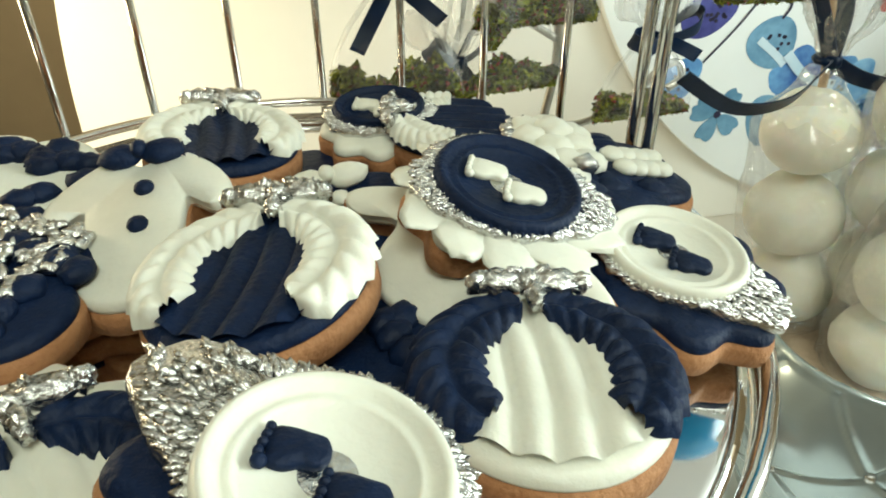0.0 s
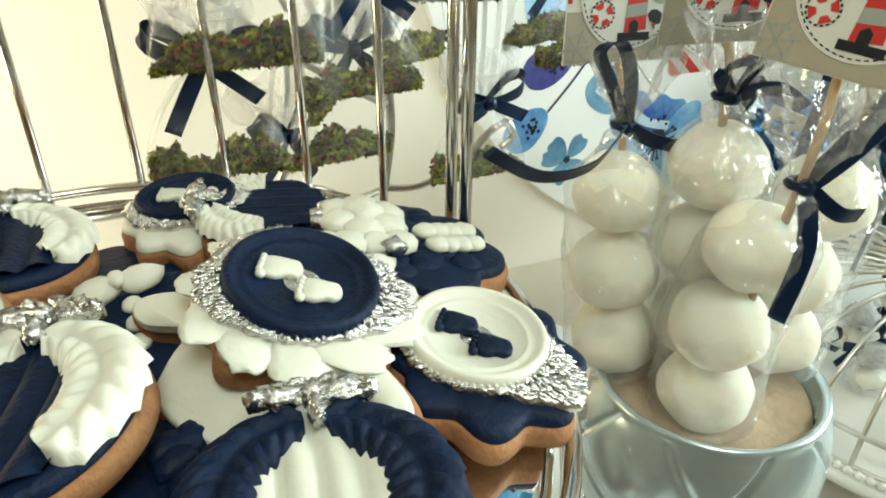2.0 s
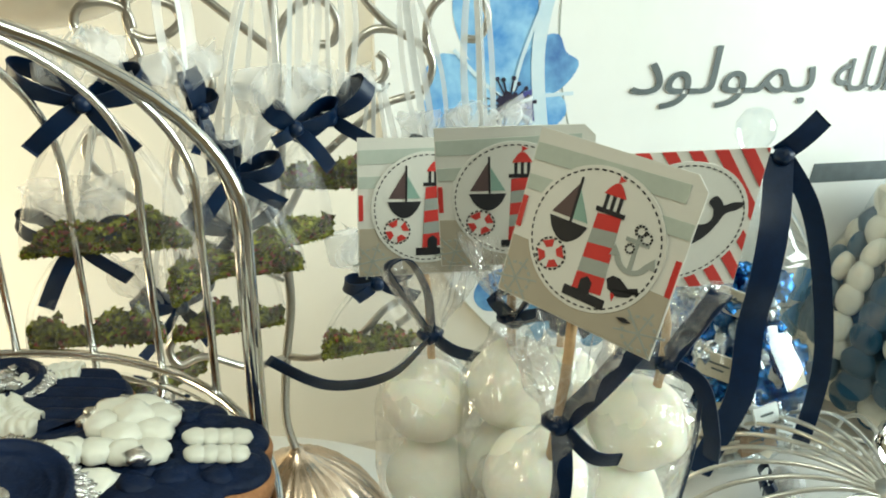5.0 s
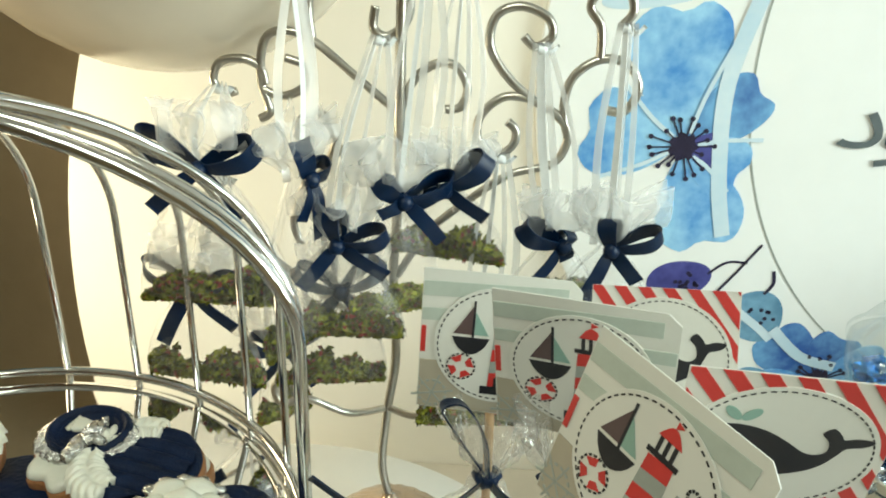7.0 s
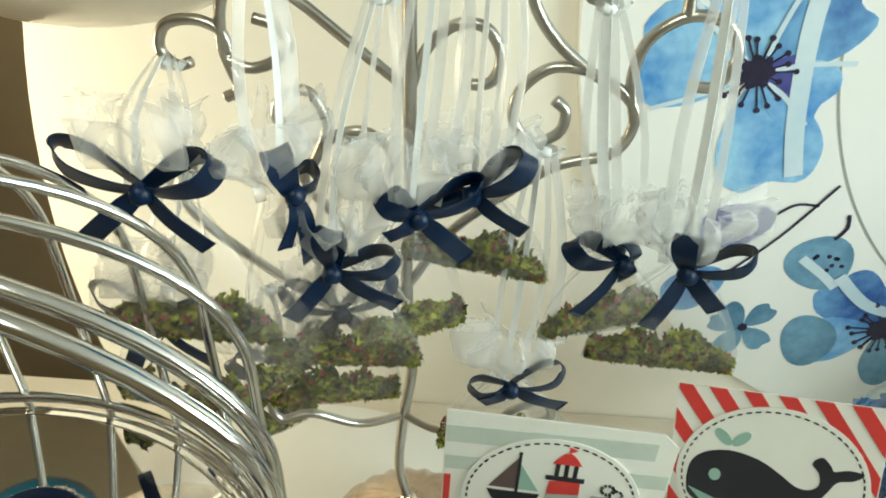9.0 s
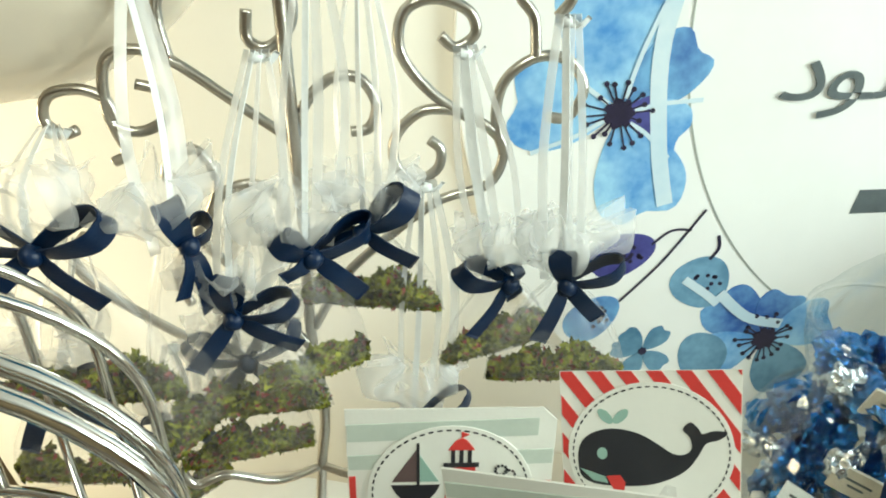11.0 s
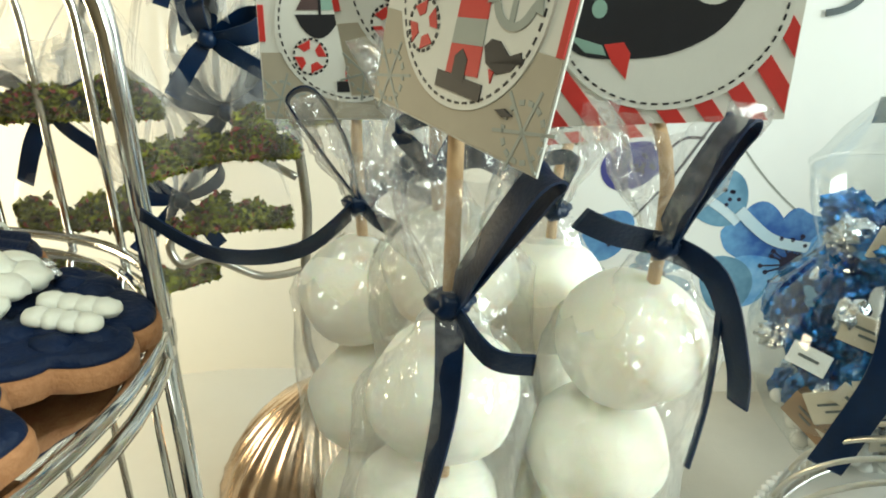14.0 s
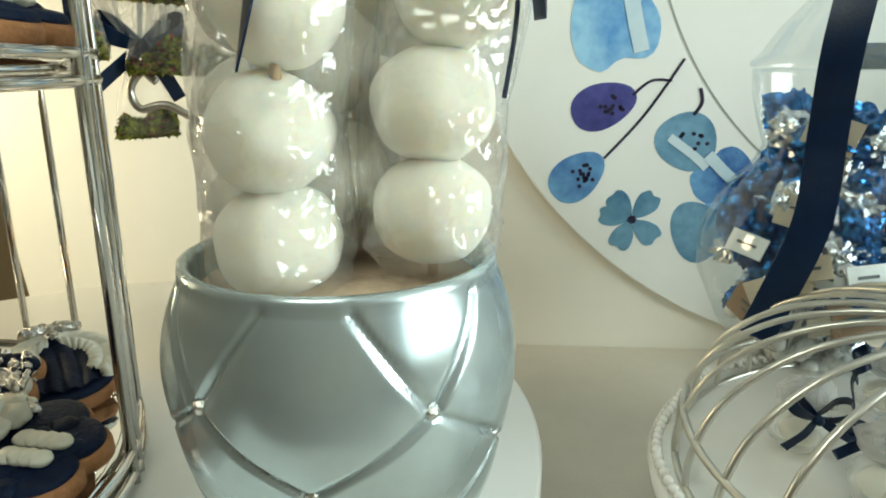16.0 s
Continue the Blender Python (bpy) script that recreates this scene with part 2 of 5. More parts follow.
CELLO = clear("cellophane", rough=0.08, gloss=0.075, edge=0.36, haze=0.12, crumple=1.0, cscale=60)
ORGANZA = clear("organza", rough=0.3, gloss=0.02, edge=0.12, haze=0.07)
TULLE = clear("gathered_organza", rough=0.4, gloss=0.015, edge=0.06, haze=0.24)
GLASS = clear("jar_glass", tint=(0.97, 0.99, 0.99), rough=0.02, gloss=0.04, edge=0.35)
# mixed leaf tones; the dark second one also paints the shade between leaves
HERBS = mat("dried_herbs", (0.19, 0.20, 0.022), 0.8, vary=0.3, scale=90, second=(0.035, 0.034, 0.006), island=0.9, spec=0.2)
PETALS = mat("dried_petals", (0.24, 0.035, 0.03), 0.8, vary=0.3, scale=90, second=(0.10, 0.02, 0.015), island=0.7)
CARD = mat("printed_card", (0.68, 0.68, 0.63), 0.5, vary=0.02, scale=30, bump=0.05, bscale=500)
CARD_BACK = mat("taupe_print", (0.40, 0.36, 0.28), 0.55, vary=0.04, scale=30)
RED = mat("red_print", (0.55, 0.035, 0.03), 0.5, vary=0.05, scale=60)
BLACK = mat("black_print", (0.012, 0.013, 0.018), 0.5, vary=0.1, scale=60)
TEAL = mat("sage_print", (0.25, 0.40, 0.34), 0.5, vary=0.06, scale=60)
PLUM = mat("brown_print", (0.095, 0.06, 0.06), 0.5, vary=0.1, scale=60)
GREYP = mat("grey_print", (0.33, 0.36, 0.33), 0.5, vary=0.06, scale=60)
PANEL_M = mat("white_painted_board", (0.86, 0.83, 0.75), 0.55, vary=0.015, scale=6, bump=0.05, bscale=60)
PRINT_M = mat("white_vinyl_print", (0.84, 0.86, 0.85), 0.38, vary=0.015, scale=8)
WALL_M = mat("beige_wall", (0.36, 0.27, 0.16), 0.8, vary=0.06, scale=5, bump=0.2, bscale=90)
CEIL_M = mat("white_ceiling", (0.75, 0.74, 0.72), 0.85, vary=0.02, scale=5)
FLOOR_M = mat("stone_floor", (0.32, 0.28, 0.23), 0.4, vary=0.1, scale=4)
TABLE_M = mat("cream_tablecloth", (0.62, 0.58, 0.50), 0.75, vary=0.03, scale=12, bump=0.25, bscale=350)
RISER_M = mat("white_lacquered_board", (0.74, 0.74, 0.71), 0.3, vary=0.02, scale=10)
WIRE_W = mat("pale_metal_wire", (0.66, 0.64, 0.58), 0.28, metal=0.85, vary=0.06, scale=60)
PEARL = mat("pearl", (0.80, 0.79, 0.76), 0.15, vary=0.03, scale=60, coat=0.5)
BALLOON = mat("pearl_balloon", (0.68, 0.60, 0.48), 0.22, vary=0.03, scale=8, coat=0.3)
BALLOON_B = mat("blue_balloon", (0.02, 0.22, 0.42), 0.2, vary=0.03, scale=8, coat=0.3)
SAGE = mat("pale_sage_print", (0.47, 0.53, 0.47), 0.5, vary=0.05, scale=60)
SHEER = clear("sheer_ribbon", rough=0.3, gloss=0.04, edge=0.2, haze=0.38)
INK = mat("slate_ink", (0.10, 0.125, 0.135), 0.45, vary=0.1, scale=60)


def watercolour(name, pale, deep):
    return mat(name, pale, 0.45, vary=0.1, scale=14, second=deep)


W_SKY = watercolour("watercolour_sky", (0.34, 0.62, 0.86), (0.06, 0.25, 0.62))
W_BLUE = watercolour("watercolour_blue", (0.17, 0.40, 0.68), (0.025, 0.10, 0.36))
W_INDIGO = watercolour("watercolour_indigo", (0.09, 0.10, 0.36), (0.03, 0.03, 0.17))
W_GREY = watercolour("watercolour_grey_blue", (0.18, 0.36, 0.52), (0.05, 0.16, 0.28))
W_LIGHT = watercolour("watercolour_wash", (0.62, 0.74, 0.82), (0.50, 0.66, 0.78))
W_DARK = mat("watercolour_heart", (0.02, 0.015, 0.05), 0.45, vary=0.2, scale=50)

# ---- the room ----
bm = box(B(), -32, 32, 13.0, 14.2, -11.9, 14)
wall = whole("wall_back", bm, WALL_M, "beige painted wall behind the display", "wall", at(0, 0, 0), kind="structure", smooth=False)
whole("wall_left", box(B(), -33.2, -32, -26, 14.2, -11.9, 14), WALL_M, "beige painted side wall", "wall", at(0, 0, 0), kind="structure", smooth=False)
whole("wall_front", box(B(), -33.2, 33.2, -27.2, -26, -11.9, 14), WALL_M, "beige painted wall facing the display", "wall", at(0, 0, 0), kind="structure", smooth=False)
bm = B()
for y0, y1, z0, z1 in ((-26, -15, -11.9, 14), (4, 14.2, -11.9, 14), (-15, 4, -11.9, -3), (-15, 4, 13, 14)):
    box(bm, 32, 33.2, y0, y1, z0, z1)
whole("wall_right", bm, WALL_M, "beige painted wall with a window opening", "wall", at(0, 0, 0), kind="structure", smooth=False)
whole("floor", box(B(), -33.2, 33.2, -27.2, 14.2, -12.4, -11.9), FLOOR_M, "brown stone floor", "floor", at(0, 0, 0), kind="structure", smooth=False)
whole("ceiling", box(B(), -33.2, 33.2, -27.2, 14.2, 14, 15), CEIL_M, "white plastered ceiling", "ceiling", at(0, 0, 0), kind="structure", smooth=False)

# ---- table, risers and boards ----
TOP = -4.4
tb = thing("display_table", "long table under a cream cloth against the boards", "table", at(4, 3.4, 0))
part("tabletop", slab(B(), [(-13, -4.0), (13, -4.0), (13, 4.72), (-13, 4.72)], TOP - 0.3, TOP, 0.05), TABLE_M, tb, "cream cloth-covered top", False)
for sx in (-12.2, 12.2):
    for sy in (-3.4, 4.2):
        part("leg", box(B(), sx - 0.25, sx + 0.25, sy - 0.25, sy + 0.25, -11.9, TOP - 0.3), RISER_M, tb, "", False)

rs = thing("round_riser", "round white lacquered board on a low drum", "riser", at(1.15, 3.76, -3.2))
part("drum", capped(B(), [(2.7, -1.2), (2.75, -0.16)], 72), RISER_M, rs)
part("board", capped(B(), [(3.09, -0.16), (3.13, -0.12), (3.13, -0.03), (3.10, 0.0), (0.5, 0.0)], 96), RISER_M, rs)

cs = thing("cake_stand", "white round cake stand with a short foot", "stand", at(7.0, 3.55, -3.4))
part("plate", capped(B(), [(1.9, -0.12), (2.03, -0.08), (2.05, 0.0), (2.0, 0.03), (0.4, 0.02)], 72), RISER_M, cs)
part("foot", capped(B(), [(0.95, -1.0), (0.9, -0.93), (0.35, -0.7), (0.3, -0.4), (0.6, -0.12)], 48), RISER_M, cs)

bd = thing("round_board", "large round white backdrop board behind the table", "backdrop board", at(8.13, 8.135, -2.45))
rim = [(10.34 * math.cos(k * 2 * math.pi / 160), 10.34 * math.sin(k * 2 * math.pi / 160)) for k in range(160)]


def upright(bm):
    """Turns a flat piece, built lying, so that it stands facing the camera."""
    bmesh.ops.rotate(bm, verts=bm.verts, cent=(0, 0, 0), matrix=Matrix.Rotation(radians(90), 3, "X"))
    return bm


part("panel", upright(slab(B(), rim, -0.18, 0.0, 0.02)), PANEL_M, bd, "", False)

pb = thing("printed_board", "round white board printed with blue watercolour flowers and lettering", "backdrop board", at(8.67, 8.0, 0.94))
rim = [(5.31 * math.cos(k * 2 * math.pi / 128), 5.31 * math.sin(k * 2 * math.pi / 128)) for k in range(128)]
part("panel", upright(slab(B(), rim, -0.12, 0.0, 0.015)), PRINT_M, pb, "", False)
PX, PZ = 8.67, 0.94


def flat(name, outline, layer, material, label="", parent=None):
    """A thin printed patch on the board: outline in the plan's x and z."""
    return part(name, upright(slab(B(), [(x - PX, z - PZ) for x, z in outline], 0.0, 0.004 * layer, 0.001)), material, parent or pb, label, False)


def petal_shape(cx, cz, length, wide, ang, notch=0.12, seed=0):
    out = []
    for k in range(36):
        t = 2 * math.pi * k / 36
        u = 0.5 - 0.5 * math.cos(t)
        w = wide * math.sin(t) * (0.35 + 0.65 * u ** 0.7)
        l = length * (0.06 + 0.94 * u) * (1 - notch * math.exp(-((t - math.pi) / 0.35) ** 2))
        k2 = 1 + 0.05 * noise.noise(Vector((math.cos(t) * 2, math.sin(t) * 2, seed * 3.7)))
        l, w = l * k2, w * k2
        out.append((cx + l * math.cos(ang) - w * math.sin(ang), cz + l * math.sin(ang) + w * math.cos(ang)))
    return out


def flower(cx, cz, petals, heart, stamens=True):
    for i, (ang, length, wide, material) in enumerate(petals):
        flat("petal", petal_shape(cx, cz, length, wide, radians(ang), 0.12, cx + i), 1 + 0.45 * i, material)
    flat("flower_heart", oval(heart, heart, 20, cx, cz, 7, 0.18), 4, W_DARK, "dark violet flower heart")
    if stamens:
        for k in range(18):
            a, r = k * 0.349 + random.uniform(-0.1, 0.1), heart * random.uniform(1.5, 2.5)
            c, s = math.cos(a), math.sin(a)
            w = 0.008
            flat("stamen", [(cx + heart * 0.7 * c - w * s, cz + heart * 0.7 * s + w * c), (cx + r * c - w * s, cz + r * s + w * c), (cx + r * c + w * s, cz + r * s - w * c), (cx + heart * 0.7 * c + w * s, cz + heart * 0.7 * s - w * c)], 4.5, W_DARK)
            flat("stamen_tip", oval(0.027, 0.027, 10, cx + r * c, cz + r * s), 5, W_DARK)


def bud(cx, cz, a, b, ang, material, dots=5):
    flat("bud", oval(a, b, 32, cx, cz, 3, 0.05, radians(ang)), 1.5, material)
    for k in range(dots):
        x, z = random.uniform(-0.1, 0.6) * a, random.uniform(-0.6, 0.3) * b
        c, s = math.cos(radians(ang)), math.sin(radians(ang))
        flat("bud_dot", oval(0.025, 0.025, 8, cx + x * c - z * s, cz + x * s + z * c), 3, W_DARK)


def stroke(pts, wide, layer, material, name="twig"):
    line = smooth_line([(x, 0, z) for x, z in pts], 6)
    left, right = [], []
    for i, p in enumerate(line):
        d = (line[min(i + 1, len(line) - 1)] - line[max(i - 1, 0)]).normalized()
        n = Vector((-d.z, 0, d.x)) * wide / 2
        left.append((p.x + n.x, p.z + n.z))
        right.append((p.x - n.x, p.z - n.z))
    bm = B()
    h = 0.004 * layer
    a = [bm.verts.new((x - PX, -h, z - PZ)) for x, z in left]
    b = [bm.verts.new((x - PX, -h, z - PZ)) for x, z in right]
    for i in range(len(a) - 1):
        bm.faces.new((a[i], a[i + 1], b[i + 1], b[i]))
    return part(name, bm, material, pb, "", False)


flower(5.0, 0.21, [(100, 1.62, 0.66, W_SKY), (172, 1.18, 0.62, W_SKY), (-68, 1.32, 0.62, W_SKY), (42, 1.05, 0.42, W_BLUE), (-22, 0.80, 0.42, W_SKY), (-5, 0.50, 0.26, W_INDIGO)], 0.15)
for a, r in ((138, 0.95), (204, 0.95), (72, 1.25), (8, 0.85), (-40, 0.75)):
    c, q = math.cos(radians(a)), math.sin(radians(a))
    stroke([(5.0 + 0.16 * c, 0.21 + 0.16 * q), (5.0 + 0.5 * r * c - 0.03 * q, 0.21 + 0.5 * r * q + 0.03 * c), (5.0 + r * c, 0.21 + r * q)], 0.045, 3.8, W_LIGHT, "pale_seam")
stroke([(5.55, 1.9), (5.35, 0.9), (5.45, -0.1), (5.62, -0.8)], 0.17, 4, W_LIGHT, "pale_band")
flower(7.14, -2.63, [(140, 1.0, 0.45, W_BLUE), (200, 0.95, 0.42, W_SKY), (75, 0.7, 0.4, W_BLUE), (20, 0.9, 0.42, W_SKY), (-60, 0.9, 0.45, W_GREY)], 0.15)
flower(5.64, -2.72, [(50, 0.42, 0.17, W_GREY), (130, 0.42, 0.17, W_GREY), (172, 0.42, 0.15, W_GREY), (245, 0.42, 0.17, W_GREY), (-40, 0.42, 0.17, W_GREY)], 0.05, False)
flower(11.05, -2.05, [(100, 0.6, 0.25, W_SKY), (180, 0.6, 0.25, W_SKY), (250, 0.6, 0.25, W_SKY), (20, 0.6, 0.25, W_BLUE)], 0.08, False)
flower(10.3, -2.85, [(80, 0.8, 0.34, W_SKY), (150, 0.8, 0.34, W_SKY), (220, 0.8, 0.34, W_SKY), (300, 0.8, 0.34, W_SKY), (10, 0.8, 0.34, W_BLUE)], 0.1, False)
flower(5.9, 2.9, [(200, 1.0, 0.4, W_SKY), (260, 0.9, 0.4, W_SKY), (320, 0.9, 0.4, W_SKY)], 0.12)
flower(12.6, -0.6, [(100, 1.2, 0.5, W_SKY), (180, 1.2, 0.5, W_SKY), (260, 1.2, 0.5, W_BLUE), (20, 1.1, 0.5, W_SKY)], 0.15)
bud(5.22, -1.40, 0.38, 0.26, 20, W_INDIGO, 12)
bud(6.20, -1.80, 0.33, 0.36, 60, W_GREY, 8)
bud(4.96, -2.22, 0.36, 0.26, 40, W_BLUE, 16)
bud(6.40, -2.86, 0.30, 0.38, 20, W_GREY, 0)
bud(4.45, 1.72, 0.55, 0.10, 8, W_LIGHT, 0)
stroke([(6.00, -1.75), (6.28, -1.95), (6.45, -2.1)], 0.10, 3, W_LIGHT, "pale_band")
stroke([(6.45, -1.95), (6.85, -2.3), (7.3, -2.42)], 0.13, 5, W_LIGHT, "pale_band")
stroke([(5.55, -1.28), (5.75, -1.12), (5.98, -1.12)], 0.03, 2, W_DARK)
stroke([(5.27, -2.0), (5.7, -1.5), (6.10, -0.88)], 0.03, 2, W_DARK)
stroke([(6.25, -1.5), (6.33, -1.36), (6.30, -1.2)], 0.04, 2, W_DARK)
arc = [(9.81 + 4.21 * math.cos(a), 1.25 + 4.21 * math.sin(a)) for a in [radians(105 + 6 * k) for k in range(32)]]
stroke(arc, 0.022, 1.2, GREYP, "printed_ring")


def lettering(text, x_right, x_left, z, size=0.84):
    """One word in joined Arabic letter forms between two places of the board."""
    x, made = 0.0, []
    for ch in text:
        c = bpy.data.curves.new("letter", "FONT")
        c.body, c.size, c.shear, c.extrude = ch, size * U, 0.12, 0.0004
        o = new("letter", c)
        bpy.context.view_layer.update()
        me = bpy.data.meshes.new_from_object(o.evaluated_get(bpy.context.evaluated_depsgraph_get()))
        bpy.data.objects.remove(o)
        xs = [v.co.x for v in me.vertices]
        x -= (max(xs) - min(xs)) / U - 0.012 * size
        made.append((me, x, min(xs)))
    k = (x_right - x_left) / -x
    for me, x, lowest in made:
        me.transform(Matrix.Translation(((x_right + k * x - PX) * U, -0.0022, (z - PZ) * U)) @ Matrix.Rotation(radians(90), 4, "X") @ Matrix.Diagonal((k, 1, 1, 1)) @ Matrix.Translation((-lowest, 0, 0)))
        me.materials.append(INK)
        ob = new("letter", me)
        ob.parent = pb
        tagged(ob, "slate grey Arabic letter")


lettering("\ufee8\ufef2", 11.55, 10.96, 0.30)
lettering("\ufe8d\ufedf\ufee0\ufeea", 10.66, 9.72, 0.30)
lettering("\ufe91\ufee4\ufeee\ufedf\ufeee\ufea9", 9.37, 6.61, 0.30)
for x0, x1 in ((9.62, 11.3), (7.75, 8.75)):
    part("name_bar", upright(slab(B(), [(x0 - PX, -1.0 - PZ), (x1 - PX, -1.0 - PZ), (x1 - PX + 0.05, -0.72 - PZ), (x0 - PX + 0.05, -0.72 - PZ)], 0, 0.006, 0.001)), INK, pb, "slate grey bar", False)

balloon_bm = B()
blob(balloon_bm, (0, 0, 0), (1.62, 1.62, 1.62), 1, 0.0, 4)
bl = thing("balloon", "shiny pearl beige party balloon", "balloon", at(0.42, 5.8, 2.72))
part("skin", balloon_bm, BALLOON, bl)
part("neck", capped(B(), [(0.16, 1.78), (0.05, 1.70), (0.12, 1.60)], 16), BALLOON, bl)
part("string", tube(B(), [(0, 0, 1.8), (0.05, 0, 5), (0, 0, 10.4)], 0.01, 5), SATIN_W, bl)

# ---- the birdcage stand with its two trays ----
CX, CY, CR = 0.10, 2.70, 1.92
cage = thing("birdcage_stand", "chrome birdcage stand with two mirrored trays and an open front", "cake stand", at(CX, CY, 0))
for z, nm in ((-0.90, "upper_tray"), (-3.04, "lower_tray")):
    tr = part(nm, capped(B(), [(1.80, z - 0.10), (1.86, z - 0.06), (1.86, z - 0.02), (1.80, z), (0.2, z)], 72), MIRROR, cage, "mirrored round tray")
    for dz in (0.03, -0.10):
        part("rim", tube(B(), [(CR * math.cos(k * math.pi / 36), CR * math.sin(k * math.pi / 36), z + dz) for k in range(72)], 0.032, 8, True), CHROME, tr, "chrome rim")
SPRING, RISE = 0.35, 1.12


CROWN = Vector((0, 0.36, SPRING + 0.93 * RISE))


def bar_line(phi, low, high=0.98):
    """An upright bar that bends over at the spring line and runs to the crown on the front arch."""
    c, s = CR * math.cos(radians(phi)), CR * math.sin(radians(phi))
    pts = [Vector((c, s, low)), Vector((c, s, -1.5)), Vector((c, s, SPRING))]
    for k in range(1, 19):
        a = k / 18 * math.pi / 2 * high
        w = math.cos(a)
        pts.append(Vector((c * w + CROWN.x * (1 - w), s * w + CROWN.y * (1 - w), SPRING + 0.93 * RISE * math.sin(a))))
    return pts


for phi in (33, 49, 65, 80.5, 96, 111.5, 127, 142.5, 158):
    part("bar", tube(B(), bar_line(phi, -3.04), 0.024, 8), CHROME, cage)
for phi in (17.5, 168):
    part("bar", tube(B(), bar_line(phi, -3.2), 0.032, 8), CHROME, cage, "thicker end bar")
arch = []
for k in range(33):
    a = math.pi * k / 32
    arch.append(Vector((CR * math.cos(radians(14)) * math.cos(a), CR * math.sin(radians(14)) - 0.10 * math.sin(a), SPRING + 0.93 * RISE * math.sin(a))))
arch = [Vector((arch[0].x, arch[0].y, -3.2))] + arch + [Vector((arch[-1].x, arch[-1].y, -3.2))]
part("front_arch", tube(B(), arch, 0.034, 8), CHROME, cage, "thick chrome arch round the open front")
bm = capped(B(), [(0.10, -0.03), (0.12, 0.02), (0.06, 0.06), (0.04, 0.2), (0.015, 0.28)], 24)
bmesh.ops.translate(bm, verts=bm.verts, vec=CROWN)
part("crown", bm, CHROME, cage)
for phi in (20, 110, 200, 290):
    c, s = math.cos(radians(phi)), math.sin(radians(phi))
    part("foot", blob(B(), (1.75 * c, 1.75 * s, -3.14), (0.07, 0.07, 0.07), 1, 0, 2), GLASS, cage, "clear ball foot")

# ---- vase with marshmallow pops ----
VX, VY, VZ = 3.31, 2.64, -3.2
vase = thing("tufted_vase", "silver glazed vase with a buttoned diamond tufted relief", "vase", at(VX, VY, VZ))


def tuft(a, z):
    """Diamond quilting: grooves that run both ways round the body."""
    if z < 0.12 or z > 1.47:
        return 1.0
    u, v = (a + radians(53)) * 5 / (2 * math.pi), (z - 1.08) / (0.62 if z > 1.08 else 0.28)
    g = 1.0
    for q in (u + v * 0.5, u - v * 0.5):
        d = q - round(q)
        g -= 0.034 * math.exp(-(d / 0.022) ** 2)
        g -= 0.007 * math.cos(d * 2 * math.pi)
    return g


prof = [(0.40, 0.0), (0.42, 0.02), (0.43, 0.10)]
for k in range(100):
    z = 0.15 + 1.31 * k / 99
    t = z / 1.5
    prof.append((0.43 + 0.31 * math.sin(min(t / 0.72, 1) * math.pi / 2) ** 1.15 - 0.10 * max(0, (t - 0.72) / 0.28) ** 2, z))
prof += [(0.655, 1.49), (0.65, 1.52), (0.625, 1.525), (0.60, 1.50), (0.60, 1.20), (0.05, 1.18)]
bm = B()
rings = lathe(bm, prof, 260, wobble=tuft)
bm.faces.new(rings[0][::-1])
part("body", bm, VASE, vase)
part("filler", capped(B(), [(0.60, 1.34), (0.58, 1.40), (0.3, 1.43), (0.05, 1.43)], 40), FOAM, vase, "brown foam filler")
for row in (0, -1, -2, -3):
    for k in range(5):
        a = radians(-53 + 72 * k + (36 if row % 2 else 0))
        r = (0.735, 0.70, 0.64, 0.53)[-row] * 0.955
        part("button", blob(B(), (r * math.cos(a), r * math.sin(a), 1.08 + 0.28 * row), (0.035, 0.035, 0.035), k, 0, 2), SILVER, vase, "crystal button")


def bow(bm, wide, loop, tail, spread=35, seed=0, shape=None):
    """A tied ribbon bow in the x-z plane at the origin: two flattened loops, two tails and a knot."""
    rnd = random.Random(seed)
    full = loop

    def band(t):
        return wide * (0.55 + 0.45 * min(1.0, 4 * min(t, 1 - t)))

    for i, s in enumerate((-1, 1)):
        a = radians(shape[i][0] if shape else rnd.uniform(15, 42))
        L = 0.86 * shape[i][1] if shape else full
        u, v = Vector((s * math.cos(a), 0, math.sin(a))), Vector((-s * math.sin(a), 0, math.cos(a)))
        sag = rnd.uniform(0.8, 1.2)
        pts = [u * (x * L) + v * (z * L * sag) + Vector((0, y, 0)) for x, z, y in ((0, 0, -0.02), (0.35, -0.08, -0.06), (0.75, -0.11, -0.07), (0.98, -0.02, -0.03), (0.97, 0.10, 0.0), (0.72, 0.15, 0.02), (0.35, 0.09, 0.01), (0, 0.01, 0))]
        ribbon(bm, smooth_line(pts, 5), band, v * 0.85 + Vector((0, -0.5, 0)), 0.004)
        t = radians(shape[2 + i][0] if shape else rnd.uniform(spread - 12, spread + 15))
        ln = 0.9 * shape[2 + i][1] if shape else tail * rnd.uniform(0.85, 1.15)
        pts = smooth_line([(0, -0.02, 0), (s * 0.45 * ln * math.sin(t), -0.06, -0.42 * ln * math.cos(t)), (s * ln * math.sin(t), -0.03, -ln * math.cos(t))], 6)
        ribbon(bm, pts, lambda q: wide * (0.45 + 0.33 * min(1.0, 3 * q)), ((s * 0.8, -0.45, 0.5), (s * 0.9, -0.1, 0.6)), 0.004)
    blob(bm, (0, -0.045, 0), (0.42 * wide, 0.4 * wide, 0.45 * wide), seed, 0.2, 2)
    return bm


# every card is a square on a stick
def on_card(name, outline, layer, material, parent, label="", z0=0.0):
    return part(name, slab(B(), outline, z0, 0.0045 * layer, 0.0008), material, parent, label, False)


